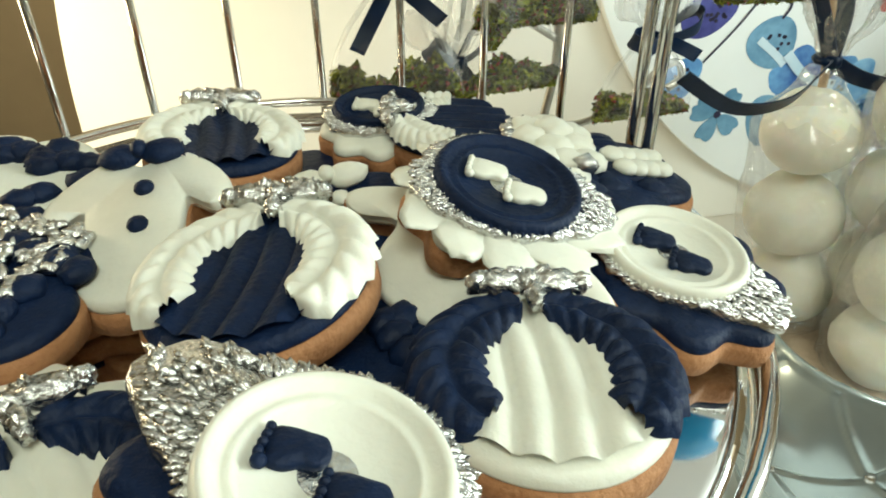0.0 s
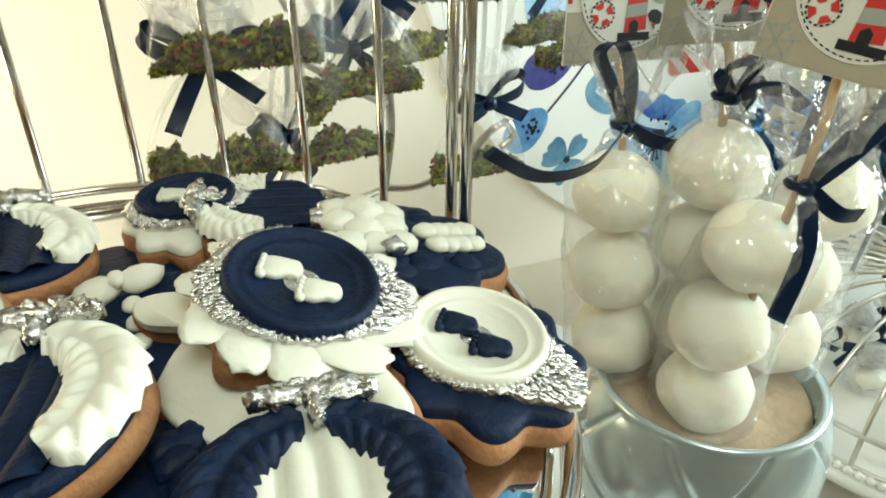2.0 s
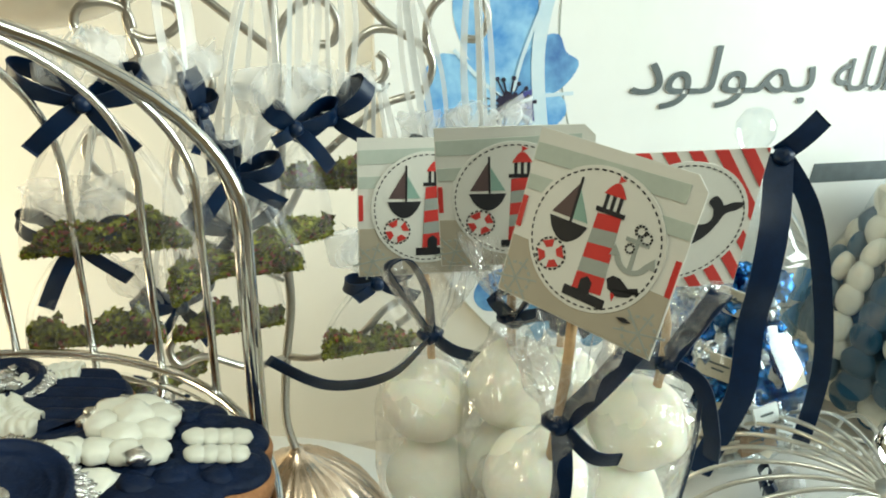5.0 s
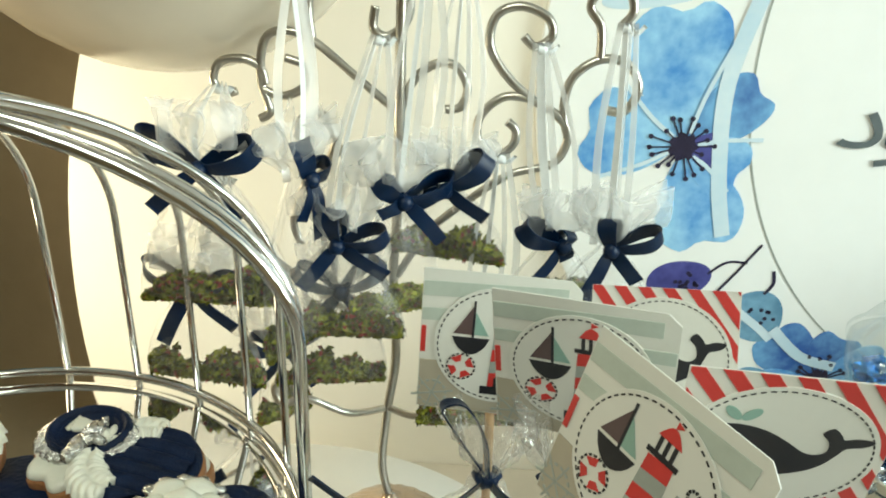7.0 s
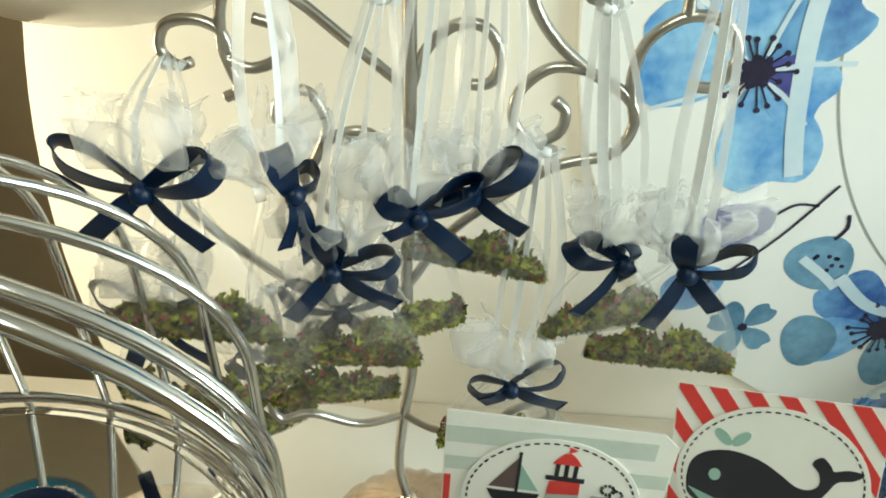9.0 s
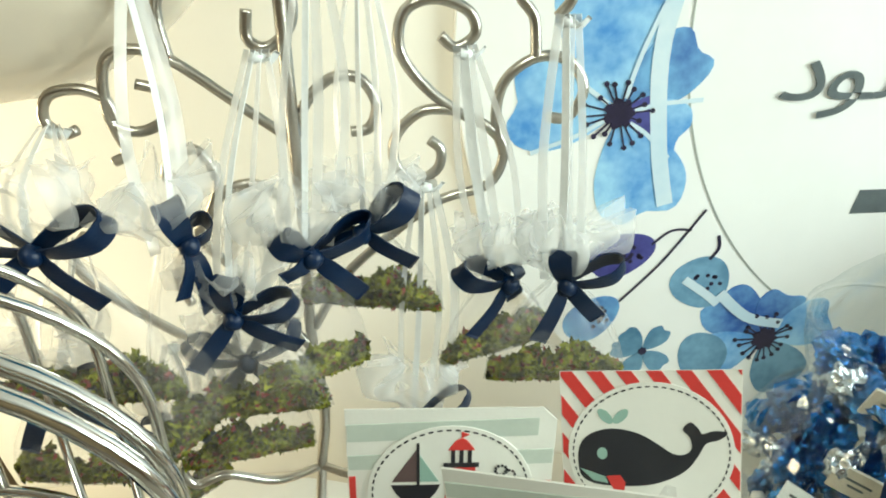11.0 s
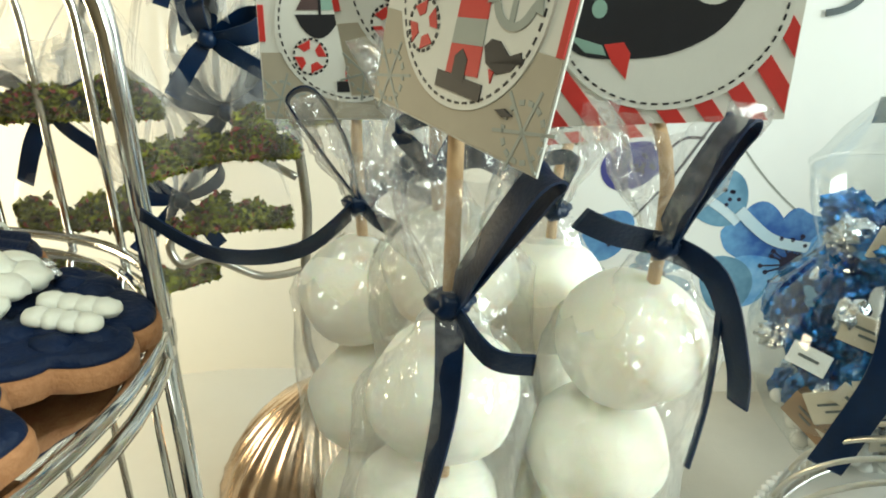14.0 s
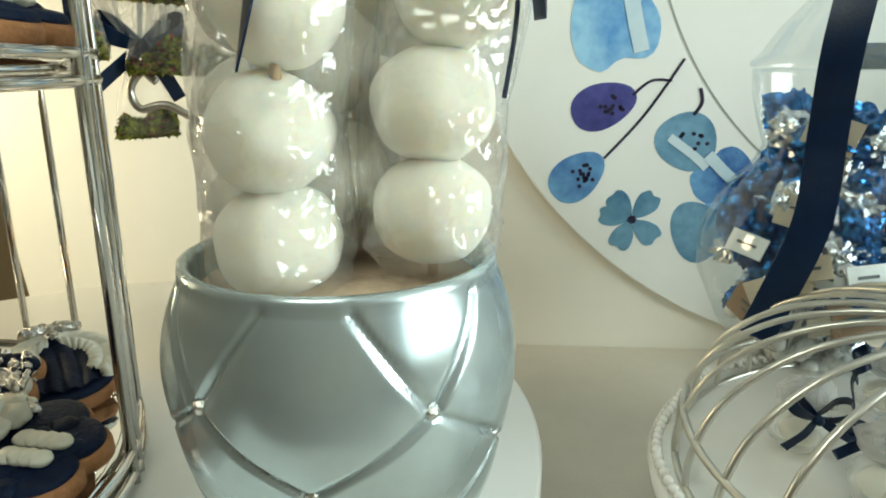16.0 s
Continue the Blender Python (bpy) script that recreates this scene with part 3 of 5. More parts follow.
def ring_of(r, wide, n, cx, cy, ry=None):
    bits = []
    ry = ry or r
    for k in range(n):
        a0, a1 = 2 * math.pi * k / n, 2 * math.pi * (k + 0.58) / n
        bits.append([(cx + rr * math.cos(a), cy + rr * ry / r * math.sin(a)) for a, rr in ((a0, r - wide), (a0, r + wide), (a1, r + wide), (a1, r - wide))])
    return bits


def plate_of(name, outlines, z0, z1, material, parent, label=""):
    bm = B()
    for o in outlines:
        slab(bm, o, z0, z1, 0.0008)
    return part(name, bm, material, parent, label, False)


def lighthouse_card(m):
    c = thing("topper_card", "square card printed with lighthouse, boat, anchor and whale", "card", m, "toppers of the pops")
    h = 0.35
    part("sheet", slab(B(), [(-h, -h), (h, -h), (h, h - 0.05), (h - 0.05, h), (-h, h)], -0.006, 0.0, 0.001), CARD, c, "", False)
    on_card("sage_band", [(-h + 0.005, 0.22), (h - 0.06, 0.24), (h - 0.06, 0.31), (-h + 0.005, 0.29)], 0.8, SAGE, c)
    on_card("sage_band", [(-h + 0.005, 0.10), (h - 0.005, 0.12), (h - 0.005, 0.18), (-h + 0.005, 0.16)], 0.8, SAGE, c)
    on_card("sand_band", [(-h + 0.005, -h + 0.005), (h - 0.005, -h + 0.005), (h - 0.005, -0.10), (-h + 0.005, -0.10)], 0.8, CARD_BACK, c)
    for x in (-0.28, 0.28):
        plate_of("ship_wheel", [o for o in ring_of(0.065, 0.006, 14, x, -0.27)] + [[(x - 0.10 * math.cos(a) - 0.004 * math.sin(a), -0.27 - 0.10 * math.sin(a) + 0.004 * math.cos(a)), (x + 0.10 * math.cos(a) - 0.004 * math.sin(a), -0.27 + 0.10 * math.sin(a) + 0.004 * math.cos(a)), (x + 0.10 * math.cos(a) + 0.004 * math.sin(a), -0.27 + 0.10 * math.sin(a) - 0.004 * math.cos(a)), (x - 0.10 * math.cos(a) + 0.004 * math.sin(a), -0.27 - 0.10 * math.sin(a) - 0.004 * math.cos(a))] for a in (0.2, 1.25, 2.3)], 0, 0.0055, GREYP, c)
    on_card("red_tab", [(-h + 0.004, -0.06), (-h + 0.026, -0.06), (-h + 0.026, 0.07), (-h + 0.004, 0.07)], 1.2, RED, c)
    on_card("red_tab", [(h - 0.026, -0.10), (h - 0.004, -0.10), (h - 0.004, 0.04), (h - 0.026, 0.04)], 1.2, RED, c)
    on_card("round_field", oval(0.285, 0.285, 56, 0.0, 0.0), 1.6, CARD, c)
    plate_of("stitching", ring_of(0.268, 0.003, 56, 0, 0), 0, 0.009, BLACK, c)
    L = 2.2
    # boat
    on_card("sail", [(-0.20, 0.05), (-0.115, 0.05), (-0.115, 0.19)], L, PLUM, c)
    on_card("sail", [(-0.105, 0.05), (-0.04, 0.05), (-0.105, 0.165)], L, TEAL, c)
    on_card("mast", [(-0.116, 0.03), (-0.106, 0.03), (-0.106, 0.215), (-0.116, 0.215)], L + 0.2, BLACK, c)
    on_card("hull", [(-0.205 + 0.17 * k / 10, 0.035 - 0.085 * math.sin(math.pi * k / 10) ** 0.7) for k in range(11)], L, BLACK, c)
    # lighthouse
    for k, (z0, z1, mm) in enumerate(((0.045, 0.105, RED), (-0.015, 0.045, GREYP), (-0.075, -0.015, RED), (-0.135, -0.075, GREYP), (-0.205, -0.135, RED))):
        w0, w1 = 0.062 - 0.09 * (z0 + 0.2) * 0.5, 0.062 - 0.09 * (z1 + 0.2) * 0.5
        on_card("tower_stripe", [(0.035 - w0, z0), (0.035 + w0, z0 + 0.012), (0.035 + w1, z1 + 0.012), (0.035 - w1, z1)], L, mm, c)
    on_card("gallery", [(-0.025, 0.112), (0.095, 0.112), (0.095, 0.13), (-0.025, 0.13)], L + 0.2, BLACK, c)
    for x in (0.0, 0.028, 0.056):
        on_card("lantern_post", [(x, 0.13), (x + 0.014, 0.13), (x + 0.014, 0.185), (x, 0.185)], L, BLACK, c)
    on_card("dome", [(-0.01 + 0.09 * k / 8, 0.185 + 0.05 * math.sin(math.pi * k / 8)) for k in range(9)], L, RED, c)
    on_card("pennant", [(0.033, 0.235), (0.06, 0.25), (0.033, 0.262)], L, RED, c)
    on_card("door", [(0.0, -0.215), (0.05, -0.215), (0.05, -0.16), (0.025, -0.14), (0.0, -0.16)], L + 0.3, BLACK, c)
    on_card("pier", [(-0.06, -0.245), (0.12, -0.245), (0.12, -0.205), (-0.06, -0.205)], L + 0.1, BLACK, c)
    # ring buoy
    plate_of("ring_buoy", [o for k, o in enumerate(ring_of(0.045, 0.016, 4, -0.155, -0.115))], 0, 0.010, RED, c)
    plate_of("buoy_rope", ring_of(0.064, 0.004, 18, -0.155, -0.115), 0, 0.010, BLACK, c)
    # anchor
    on_card("anchor", [(0.163, -0.06), (0.181, -0.06), (0.178, 0.075), (0.166, 0.075)], L, GREYP, c)
    on_card("anchor_stock", [(0.125, 0.045), (0.219, 0.045), (0.219, 0.06), (0.125, 0.06)], L + 0.2, GREYP, c)
    arms = [(0.172 + 0.075 * math.cos(a), 0.0 + 0.075 * math.sin(a)) for a in [radians(195 + 15 * k) for k in range(11)]]
    arms += [(0.172 + 0.050 * math.cos(a), -0.004 + 0.052 * math.sin(a)) for a in [radians(340 - 14 * k) for k in range(11)]]
    on_card("anchor_crown", arms, L + 0.1, GREYP, c)
    for q in (-1, 1):
        on_card("fluke", [(0.172 + q * x, y) for x, y in ((0.048, -0.02), (0.092, -0.028), (0.080, 0.018))][::q], L + 0.3, GREYP, c)
    plate_of("anchor_rope", ring_of(0.020, 0.005, 10, 0.172, 0.095) + ring_of(0.020, 0.004, 9, 0.20, 0.075) + ring_of(0.016, 0.004, 9, 0.150, 0.02), 0, 0.0115, BLACK, c)
    # small whale
    on_card("whale", [(0.10, -0.12), (0.115, -0.155), (0.16, -0.172), (0.205, -0.155), (0.225, -0.125), (0.24, -0.12), (0.235, -0.135), (0.225, -0.11), (0.19, -0.125), (0.15, -0.10), (0.12, -0.10)], L, BLACK, c)
    on_card("whale_tongue", [(0.13, -0.165), (0.15, -0.168), (0.145, -0.195)], L + 0.3, RED, c)
    on_card("lens_wave", [(0.18, -0.245), (0.21, -0.235), (0.24, -0.245), (0.21, -0.255)], L, BLACK, c)
    return c


def whale_card(m):
    c = thing("topper_card", "square card with red stripes and a big black whale", "card", m, "toppers of the pops")
    h = 0.35
    part("sheet", slab(B(), [(-h, -h), (h, -h), (h, h), (-h, h)], -0.006, 0.0, 0.001), CARD, c, "", False)
    for k in range(-7, 8):
        x = k * 0.115
        # slanting stripes, cut to the square
        q = []
        for px, pz in ((x - h * 0.7, h), (x - h * 0.7 + 0.06, h), (x + h * 0.7 + 0.06, -h), (x + h * 0.7, -h)):
            q.append(Vector((px, pz)))
        poly = q
        for sgn in (1, -1):
            out = []
            for i, p in enumerate(poly):
                r = poly[(i + 1) % len(poly)]
                lim = sgn * (h - 0.004)
                ins = lambda v: sgn * v.x <= h - 0.004
                if ins(p):
                    out.append(p)
                if ins(p) != ins(r):
                    out.append(p.lerp(r, (lim - p.x) / (r.x - p.x)))
            poly = out
            if len(poly) < 3:
                break
        if len(poly) >= 3:
            on_card("stripe", [(p.x, p.y) for p in poly[::-1]], 0.9, RED, c)
    on_card("round_field", oval(0.325, 0.305, 56), 1.6, CARD, c)
    plate_of("stitching", ring_of(0.305, 0.003, 60, 0, 0, 0.286), 0, 0.009, BLACK, c)
    L = 2.2
    on_card("whale", [(p.x, p.y) for p in smooth_line([(x, y, 0) for x, y in [(-0.285, -0.06), (-0.28, 0.03), (-0.235, 0.085), (-0.15, 0.108), (-0.05, 0.088), (0.03, 0.04), (0.085, 0.0), (0.13, -0.005), (0.158, 0.02), (0.152, 0.07), (0.125, 0.105), (0.155, 0.135), (0.187, 0.105), (0.20, 0.085), (0.245, 0.098), (0.295, 0.09), (0.265, 0.06), (0.215, 0.045), (0.19, 0.0), (0.155, -0.055), (0.10, -0.10), (0.0, -0.138), (-0.12, -0.145), (-0.22, -0.135), (-0.27, -0.105)]], 3, True)], L, BLACK, c)
    on_card("belly", [(-0.278, -0.066), (-0.18, -0.102), (-0.168, -0.132), (-0.228, -0.12)], L + 0.2, TEAL, c)
    on_card("whale_eye", oval(0.021, 0.026, 14, -0.19, 0.0), L + 0.2, TEAL, c)
    on_card("tongue", [(-0.175, -0.10), (-0.12, -0.096), (-0.10, -0.13), (-0.11, -0.205), (-0.15, -0.155)], L + 0.3, RED, c)
    on_card("spout", oval(0.040, 0.020, 16, -0.175, 0.16, 0, 0, 2.3), L, TEAL, c)
    on_card("spout", oval(0.040, 0.020, 16, -0.115, 0.16, 0, 0, 0.8), L, TEAL, c)
    return c


def pop(balls, knot, card_m, card_c, card_up, tails, seed, top_r=0.30, free=False):
    """Marshmallow balls on a stick in a tied cellophane bag. tails: lines of the ribbon's loops and ends, from the knot."""
    k = Vector(knot)
    p = thing("marshmallow_pop", "white marshmallow balls on a stick in navy-ribboned cellophane", "sweet", at(*k), "pops in the vase")
    rnd = random.Random(seed)
    loc = [Vector(b[:3]) - k for b in balls]
    for i, b in enumerate(loc):
        r = balls[i][3]
        part("marshmallow", blob(B(), b, (r, r, r * 0.93), seed + i, 0.08, 4, freq=1.6), MALLOW, p)
    low = loc[-1] - Vector((0, 0, 0.28))
    behind = Vector(card_c) - k - card_m.to_3x3() @ Vector((0, 0, 0.045))
    topc, hem = behind + Vector(card_up) * 0.10, behind - Vector(card_up) * 0.36
    part("stick", tube(B(), [*smooth_line([low, (0, 0, 0), hem], 4), topc], 0.022, 10), STICK, p, "round wooden stick")
    # bag: rings round the chain of balls, pinched at the knot, open and frilled above
    chain = [Vector((0, 0, 0.42)), Vector((0, 0, 0.22)), Vector((0, 0, 0.06)), Vector((0, 0, 0)), Vector((0, 0, -0.07)), *loc, loc[-1] - Vector((0, 0, 0.12)), loc[-1] - Vector((0, 0, 0.22))]
    radii = [0.21, 0.15, 0.07, 0.045, 0.10, *[b[3] * 1.15 for b in balls], balls[-1][3] * 1.14, balls[-1][3] * 0.9]
    bm, rings, n = B(), [], 40
    line, rr = [], []
    for i in range(len(chain) - 1):
        for s in range(5):
            t = s / 5
            line.append(chain[i].lerp(chain[i + 1], t))
            e = 3 * t * t - 2 * t ** 3
            rr.append(radii[i] * (1 - e) + radii[i + 1] * e)
    line.append(chain[-1])
    rr.append(radii[-1])
    for i, (c, r) in enumerate(zip(line, rr)):
        ring = []
        for j in range(n):
            a = 2 * math.pi * j / n
            frill = 1 + (0.30 if i < 14 else 0.045) * math.sin(a * (7 + seed % 3) + i * 0.25 + seed) * (1 - min(i, 14) / 24) + 0.10 * noise.noise(Vector((math.cos(a) * 3.2, math.sin(a) * 3.2, i * 0.30 + seed * 5))) + 0.05 * abs(noise.noise(Vector((math.cos(a) * 7, math.sin(a) * 7, i * 0.5 + seed))))
            ring.append(bm.verts.new(c + Vector((r * frill * math.cos(a), r * frill * math.sin(a), 0.03 * math.sin(3 * a + seed) if i < 6 else 0))))
        rings.append(ring)
    for a, b in zip(rings, rings[1:]):
        for j in range(n):
            bm.faces.new((a[j], a[(j + 1) % n], b[(j + 1) % n], b[j]))
    bag = part("bag", bm, CELLO, p, "clear crinkled cellophane bag")
    bm = B()
    for pts, wide, across in tails:
        ribbon(bm, smooth_line([Vector(q) - k for q in pts], 7), wide, across, 0.004)
    blob(bm, (0, -0.04, 0), (0.045, 0.035, 0.045), seed, 0.35, 3)
    tube(bm, [(0.055 * math.cos(q * 0.785), 0.055 * math.sin(q * 0.785), 0.0) for q in range(8)], 0.022, 6, True)
    part("ribbon", bm, SATIN, p, "navy satin ribbon bow")
    return p


CARDS = [(lighthouse_card, (2.85, 3.23, 0.36, 87, 1, -3)), (lighthouse_card, (3.16, 2.84, 0.49, 101, -3, -18)), (lighthouse_card, (3.27, 2.26, 0.48, 80, 8, -55)), (whale_card, (3.82, 2.55, 0.42, 103, -2, -8)), (whale_card, (3.69, 3.51, 0.19, 74, -6, -12))]
(c1m, c1c, c1u), (c2m, c2c, c2u), (c3m, c3c, c3u), (c4m, c4c, c4u), (c5m, c5c, c5u) = [(at(*p), Vector(p[:3]), at(*p).to_3x3() @ Vector((0, 1, 0))) for make, p in CARDS]
for make, p in CARDS:
    make(at(*p))

pop([(2.83, 3.10, -0.66, 0.24), (2.84, 3.05, -1.12, 0.25), (2.88, 3.00, -1.55, 0.25)], (2.85, 3.15, -0.30), c1m, c1c, c1u,
    [([(2.85, 3.13, -0.30), (2.70, 3.10, -0.05), (2.62, 3.10, 0.10), (2.72, 3.08, 0.14), (2.82, 3.10, -0.05), (2.85, 3.13, -0.30)], 0.085, (0.2, -0.9, 0.3)),
     ([(2.85, 3.12, -0.30), (2.62, 3.05, -0.46), (2.30, 3.02, -0.46), (2.02, 3.05, -0.30)], 0.085, (0.1, -0.5, 0.9)),
     ([(2.85, 3.12, -0.30), (2.95, 3.04, -0.36), (3.10, 3.00, -0.40)], 0.085, (0.1, -0.4, 0.9))], 1)
pop([(3.20, 2.80, -0.45, 0.24), (3.22, 2.80, -0.90, 0.25), (3.25, 2.78, -1.36, 0.25)], (3.16, 2.80, -0.08), c2m, c2c, c2u,
    [([(3.16, 2.77, -0.08), (3.05, 2.74, 0.06), (3.22, 2.72, 0.10), (3.16, 2.77, -0.08)], 0.08, (0.2, -0.6, 0.8)),
     ([(3.16, 2.77, -0.08), (3.30, 2.66, -0.02), (3.48, 2.62, -0.12)], 0.08, (0.1, -0.5, 0.9))], 2)
pop([(3.17, 2.43, -0.72, 0.24), (3.10, 2.46, -1.18, 0.25), (3.11, 2.46, -1.60, 0.25)], (3.20, 2.30, -0.34), c3m, c3c, c3u,
    [([(3.20, 2.28, -0.34), (3.28, 2.18, -0.16), (3.40, 2.12, 0.04), (3.46, 2.20, 0.02), (3.30, 2.24, -0.20), (3.20, 2.28, -0.34)], 0.10, (0.3, -0.9, -0.2)),
     ([(3.20, 2.27, -0.34), (3.18, 2.17, -0.60), (3.10, 2.15, -0.95)], 0.085, ((1, -0.2, 0.1), (0.35, -0.9, 0.2))),
     ([(3.20, 2.27, -0.34), (3.30, 2.16, -0.44), (3.42, 2.14, -0.46)], 0.075, (0.2, -0.3, 0.9))], 3)
pop([(3.80, 2.62, -0.64, 0.25), (3.71, 2.62, -1.08, 0.25), (3.70, 2.60, -1.49, 0.245)], (3.86, 2.57, -0.28), c4m, c4c, c4u,
    [([(3.86, 2.55, -0.28), (3.90, 2.44, -0.05), (3.98, 2.40, 0.12), (4.02, 2.46, 0.08), (3.92, 2.50, -0.12), (3.86, 2.55, -0.28)], 0.10, (0.3, -0.9, 0.0)),
     ([(3.86, 2.55, -0.28), (4.00, 2.46, -0.36), (4.08, 2.42, -0.62), (4.10, 2.42, -0.78)], 0.085, ((0.6, -0.3, 0.6), (0.35, -0.9, 0))),
     ([(3.86, 2.55, -0.28), (3.70, 2.48, -0.22), (3.58, 2.46, -0.16)], 0.085, (0.1, -0.4, 0.9)),
     ([(4.02, 2.46, -0.34), (4.02, 2.46, -0.75), (3.98, 2.46, -1.05)], 0.022, (0.5, -0.8, 0))], 4)
pop([(3.58, 3.10, -0.70, 0.25), (3.55, 3.02, -1.15, 0.25), (3.50, 2.96, -1.58, 0.24)], (3.62, 3.20, -0.36), c5m, c5c, c5u,
    [([(3.62, 3.17, -0.36), (3.52, 3.12, -0.18), (3.66, 3.10, -0.14), (3.62, 3.17, -0.36)], 0.08, (0.2, -0.6, 0.8))], 5)

# ---- cookies on the trays ----


def cookie(m, outline, icing, label, thick=0.10, ice=0.045, shrink=0.955):
    c = thing("iced_cookie", label, "cookie", m, "iced cookies")
    part("biscuit", slab(B(), outline, 0.0, thick, 0.03), BISCUIT, c, "golden brown biscuit")
    if icing:
        part("icing", slab(B(), [(x * shrink, y * shrink) for x, y in outline], thick - 0.01, thick + ice, 0.035), icing, c)
    return c, thick + ice


def foot_print(bm, cx, cy, z, size, ang, toes=True, seed=0):
    c, s = math.cos(ang), math.sin(ang)
    pts = [(0.46, 0.12), (0.42, 0.36), (0.15, 0.44), (-0.12, 0.34), (-0.36, 0.36), (-0.54, 0.20), (-0.58, -0.02), (-0.48, -0.26), (-0.22, -0.34), (0.1, -0.42), (0.38, -0.40), (0.48, -0.14)]
    line = [(p.x, p.y) for p in smooth_line([(x, y, 0) for x, y in pts], 3, True)]
    slab(bm, [(cx + size * (x * c - y * s), cy + size * (x * s + y * c)) for x, y in line], z, z + 0.20 * size, 0.08 * size, 0.05 * size)
    for k in range(5):
        x, y = 0.56 - 0.035 * abs(k - 1), 0.36 - 0.185 * k
        r = size * (0.14 if k == 0 else 0.10)
        blob(bm, (cx + size * (x * c - y * s), cy + size * (x * s + y * c), z + 0.13 * size), (r, r, 0.13 * size), k + seed, 0.05, 2)


def scallop(a, b, lobes, deep, n=96):
    out = []
    for k in range(n):
        t = 2 * math.pi * k / n
        s = 1 - deep + deep * 2 * abs(math.sin(lobes * t / 2)) ** 0.7
        out.append((a * s * math.cos(t), b * s * math.sin(t)))
    return out


def spray(bm, R, z, side, seed, reach=120):
    """One moulded leaf spray: a tapering band round one side of the cookie with a midrib and herringbone leaflets."""
    rnd = random.Random(seed)
    n, m, leaflets = 96, 20, 9
    rows = []
    for i in range(n + 1):
        t = i / n
        a = radians(90 - side * (7 + reach * t))
        half = R * (0.13 + 0.19 * math.sin(math.pi * min(1.0, 0.10 + 0.72 * t)) ** 0.8)
        if t > 0.93:
            half *= math.sqrt(max(0.0, 1 - ((t - 0.93) / 0.075) ** 2))
        if t < 0.04:
            half *= 0.5 + 0.5 * t / 0.04
        row = []
        for k in range(m + 1):
            u = -1 + 2 * k / m
            ph = leaflets * t - 0.85 * abs(u) + (0.35 if u > 0 else 0.0)
            tooth = ph - math.floor(ph)
            edge = abs(u) ** 3
            w = u * half * (1 + 0.20 * edge * (tooth - 0.5))
            ridge = 0.022 * math.sin(math.pi * tooth) ** 0.6 * min(1.0, 2.4 * abs(u)) * (1 - 0.5 * abs(u) ** 4)
            body = 0.070 * (1 - abs(u) ** 3) ** 0.5 - 0.010 * math.exp(-(u / 0.10) ** 2)
            lump = 0.008 * noise.noise(Vector((t * 9, u * 2, seed)))
            r = R * 0.72 + w
            row.append(bm.verts.new((r * math.cos(a), r * math.sin(a), z - 0.012 + (body + ridge + lump) * R / 0.40)))
        rows.append(row)
    for a, b in zip(rows, rows[1:]):
        for k in range(m):
            f = (a[k], a[k + 1], b[k + 1], b[k])
            bm.faces.new(f if side < 0 else f[::-1])
    return bm


def ribbed(bm, R, z, ribs=6, squash=1.0):
    """A pleated round of icing: rounded ribs that run down it."""
    nx, ny = ribs * 6, 14
    rows = []
    for j in range(ny + 1):
        row = []
        for i in range(nx + 1):
            u = -1 + 2 * i / nx
            half = math.sqrt(max(0.0, 1 - u * u))
            v = (-1 + 2 * j / ny) * half
            h = 0.014 + 0.036 * abs(math.sin(math.pi * (u + 0.10 * v * v) * ribs / 2)) ** 0.6
            row.append(bm.verts.new((R * u, R * v * squash, z + h * (1 if half > 0.05 else 0))))
        rows.append(row)
    for a, b in zip(rows, rows[1:]):
        for i in range(nx):
            bm.faces.new((a[i], a[i + 1], b[i + 1], b[i]))


def silver_bow(bm, cx, cy, z, s, seed):
    for k, (x, y, rx, ry) in enumerate(((-0.17, 0.04, 0.15, 0.085), (0.17, 0.04, 0.15, 0.085), (0, 0.03, 0.08, 0.09), (0.02, -0.10, 0.05, 0.11), (-0.08, 0.09, 0.07, 0.05), (0.09, 0.09, 0.07, 0.05), (0.30, 0.02, 0.06, 0.05), (-0.30, 0.02, 0.06, 0.05))):
        blob(bm, (cx + s * x, cy + s * y, z + 0.035 * s), (s * rx, s * ry, 0.07 * s), seed + k, 0.5, 3, freq=3.5)


def wreath_cookie(m, R, base, leaf, label, seed, reach=130):
    c, z = cookie(m, oval(R, R, 56), base, label)
    bm = B()
    ribbed(bm, R * 0.86, z - 0.012)
    part("pleats", bm, base, c, "pleated icing")
    for side in (-1, 1):
        part("leaf_spray", spray(B(), R, z, side, seed + side, reach), leaf, c, "moulded leaf spray")
    bm = B()
    silver_bow(bm, 0, R * 0.86, z + 0.055, 0.62 * R / 0.42, seed)
    part("bow", bm, SILVER, c, "crumpled silver leaf bow", kind="stuff")
    return c


def bracket(a, b, points, deep, n=128, turn=0.0):
    """An ornate plaque outline: shallow hollows between blunt points."""
    out = []
    for k in range(n):
        t = 2 * math.pi * k / n
        s = 1 - deep + deep * (2 * abs(math.cos(points * (t - turn) / 2)) ** 1.6 - 0.6)
        out.append((a * s * math.cos(t), b * s * math.sin(t)))
    return out


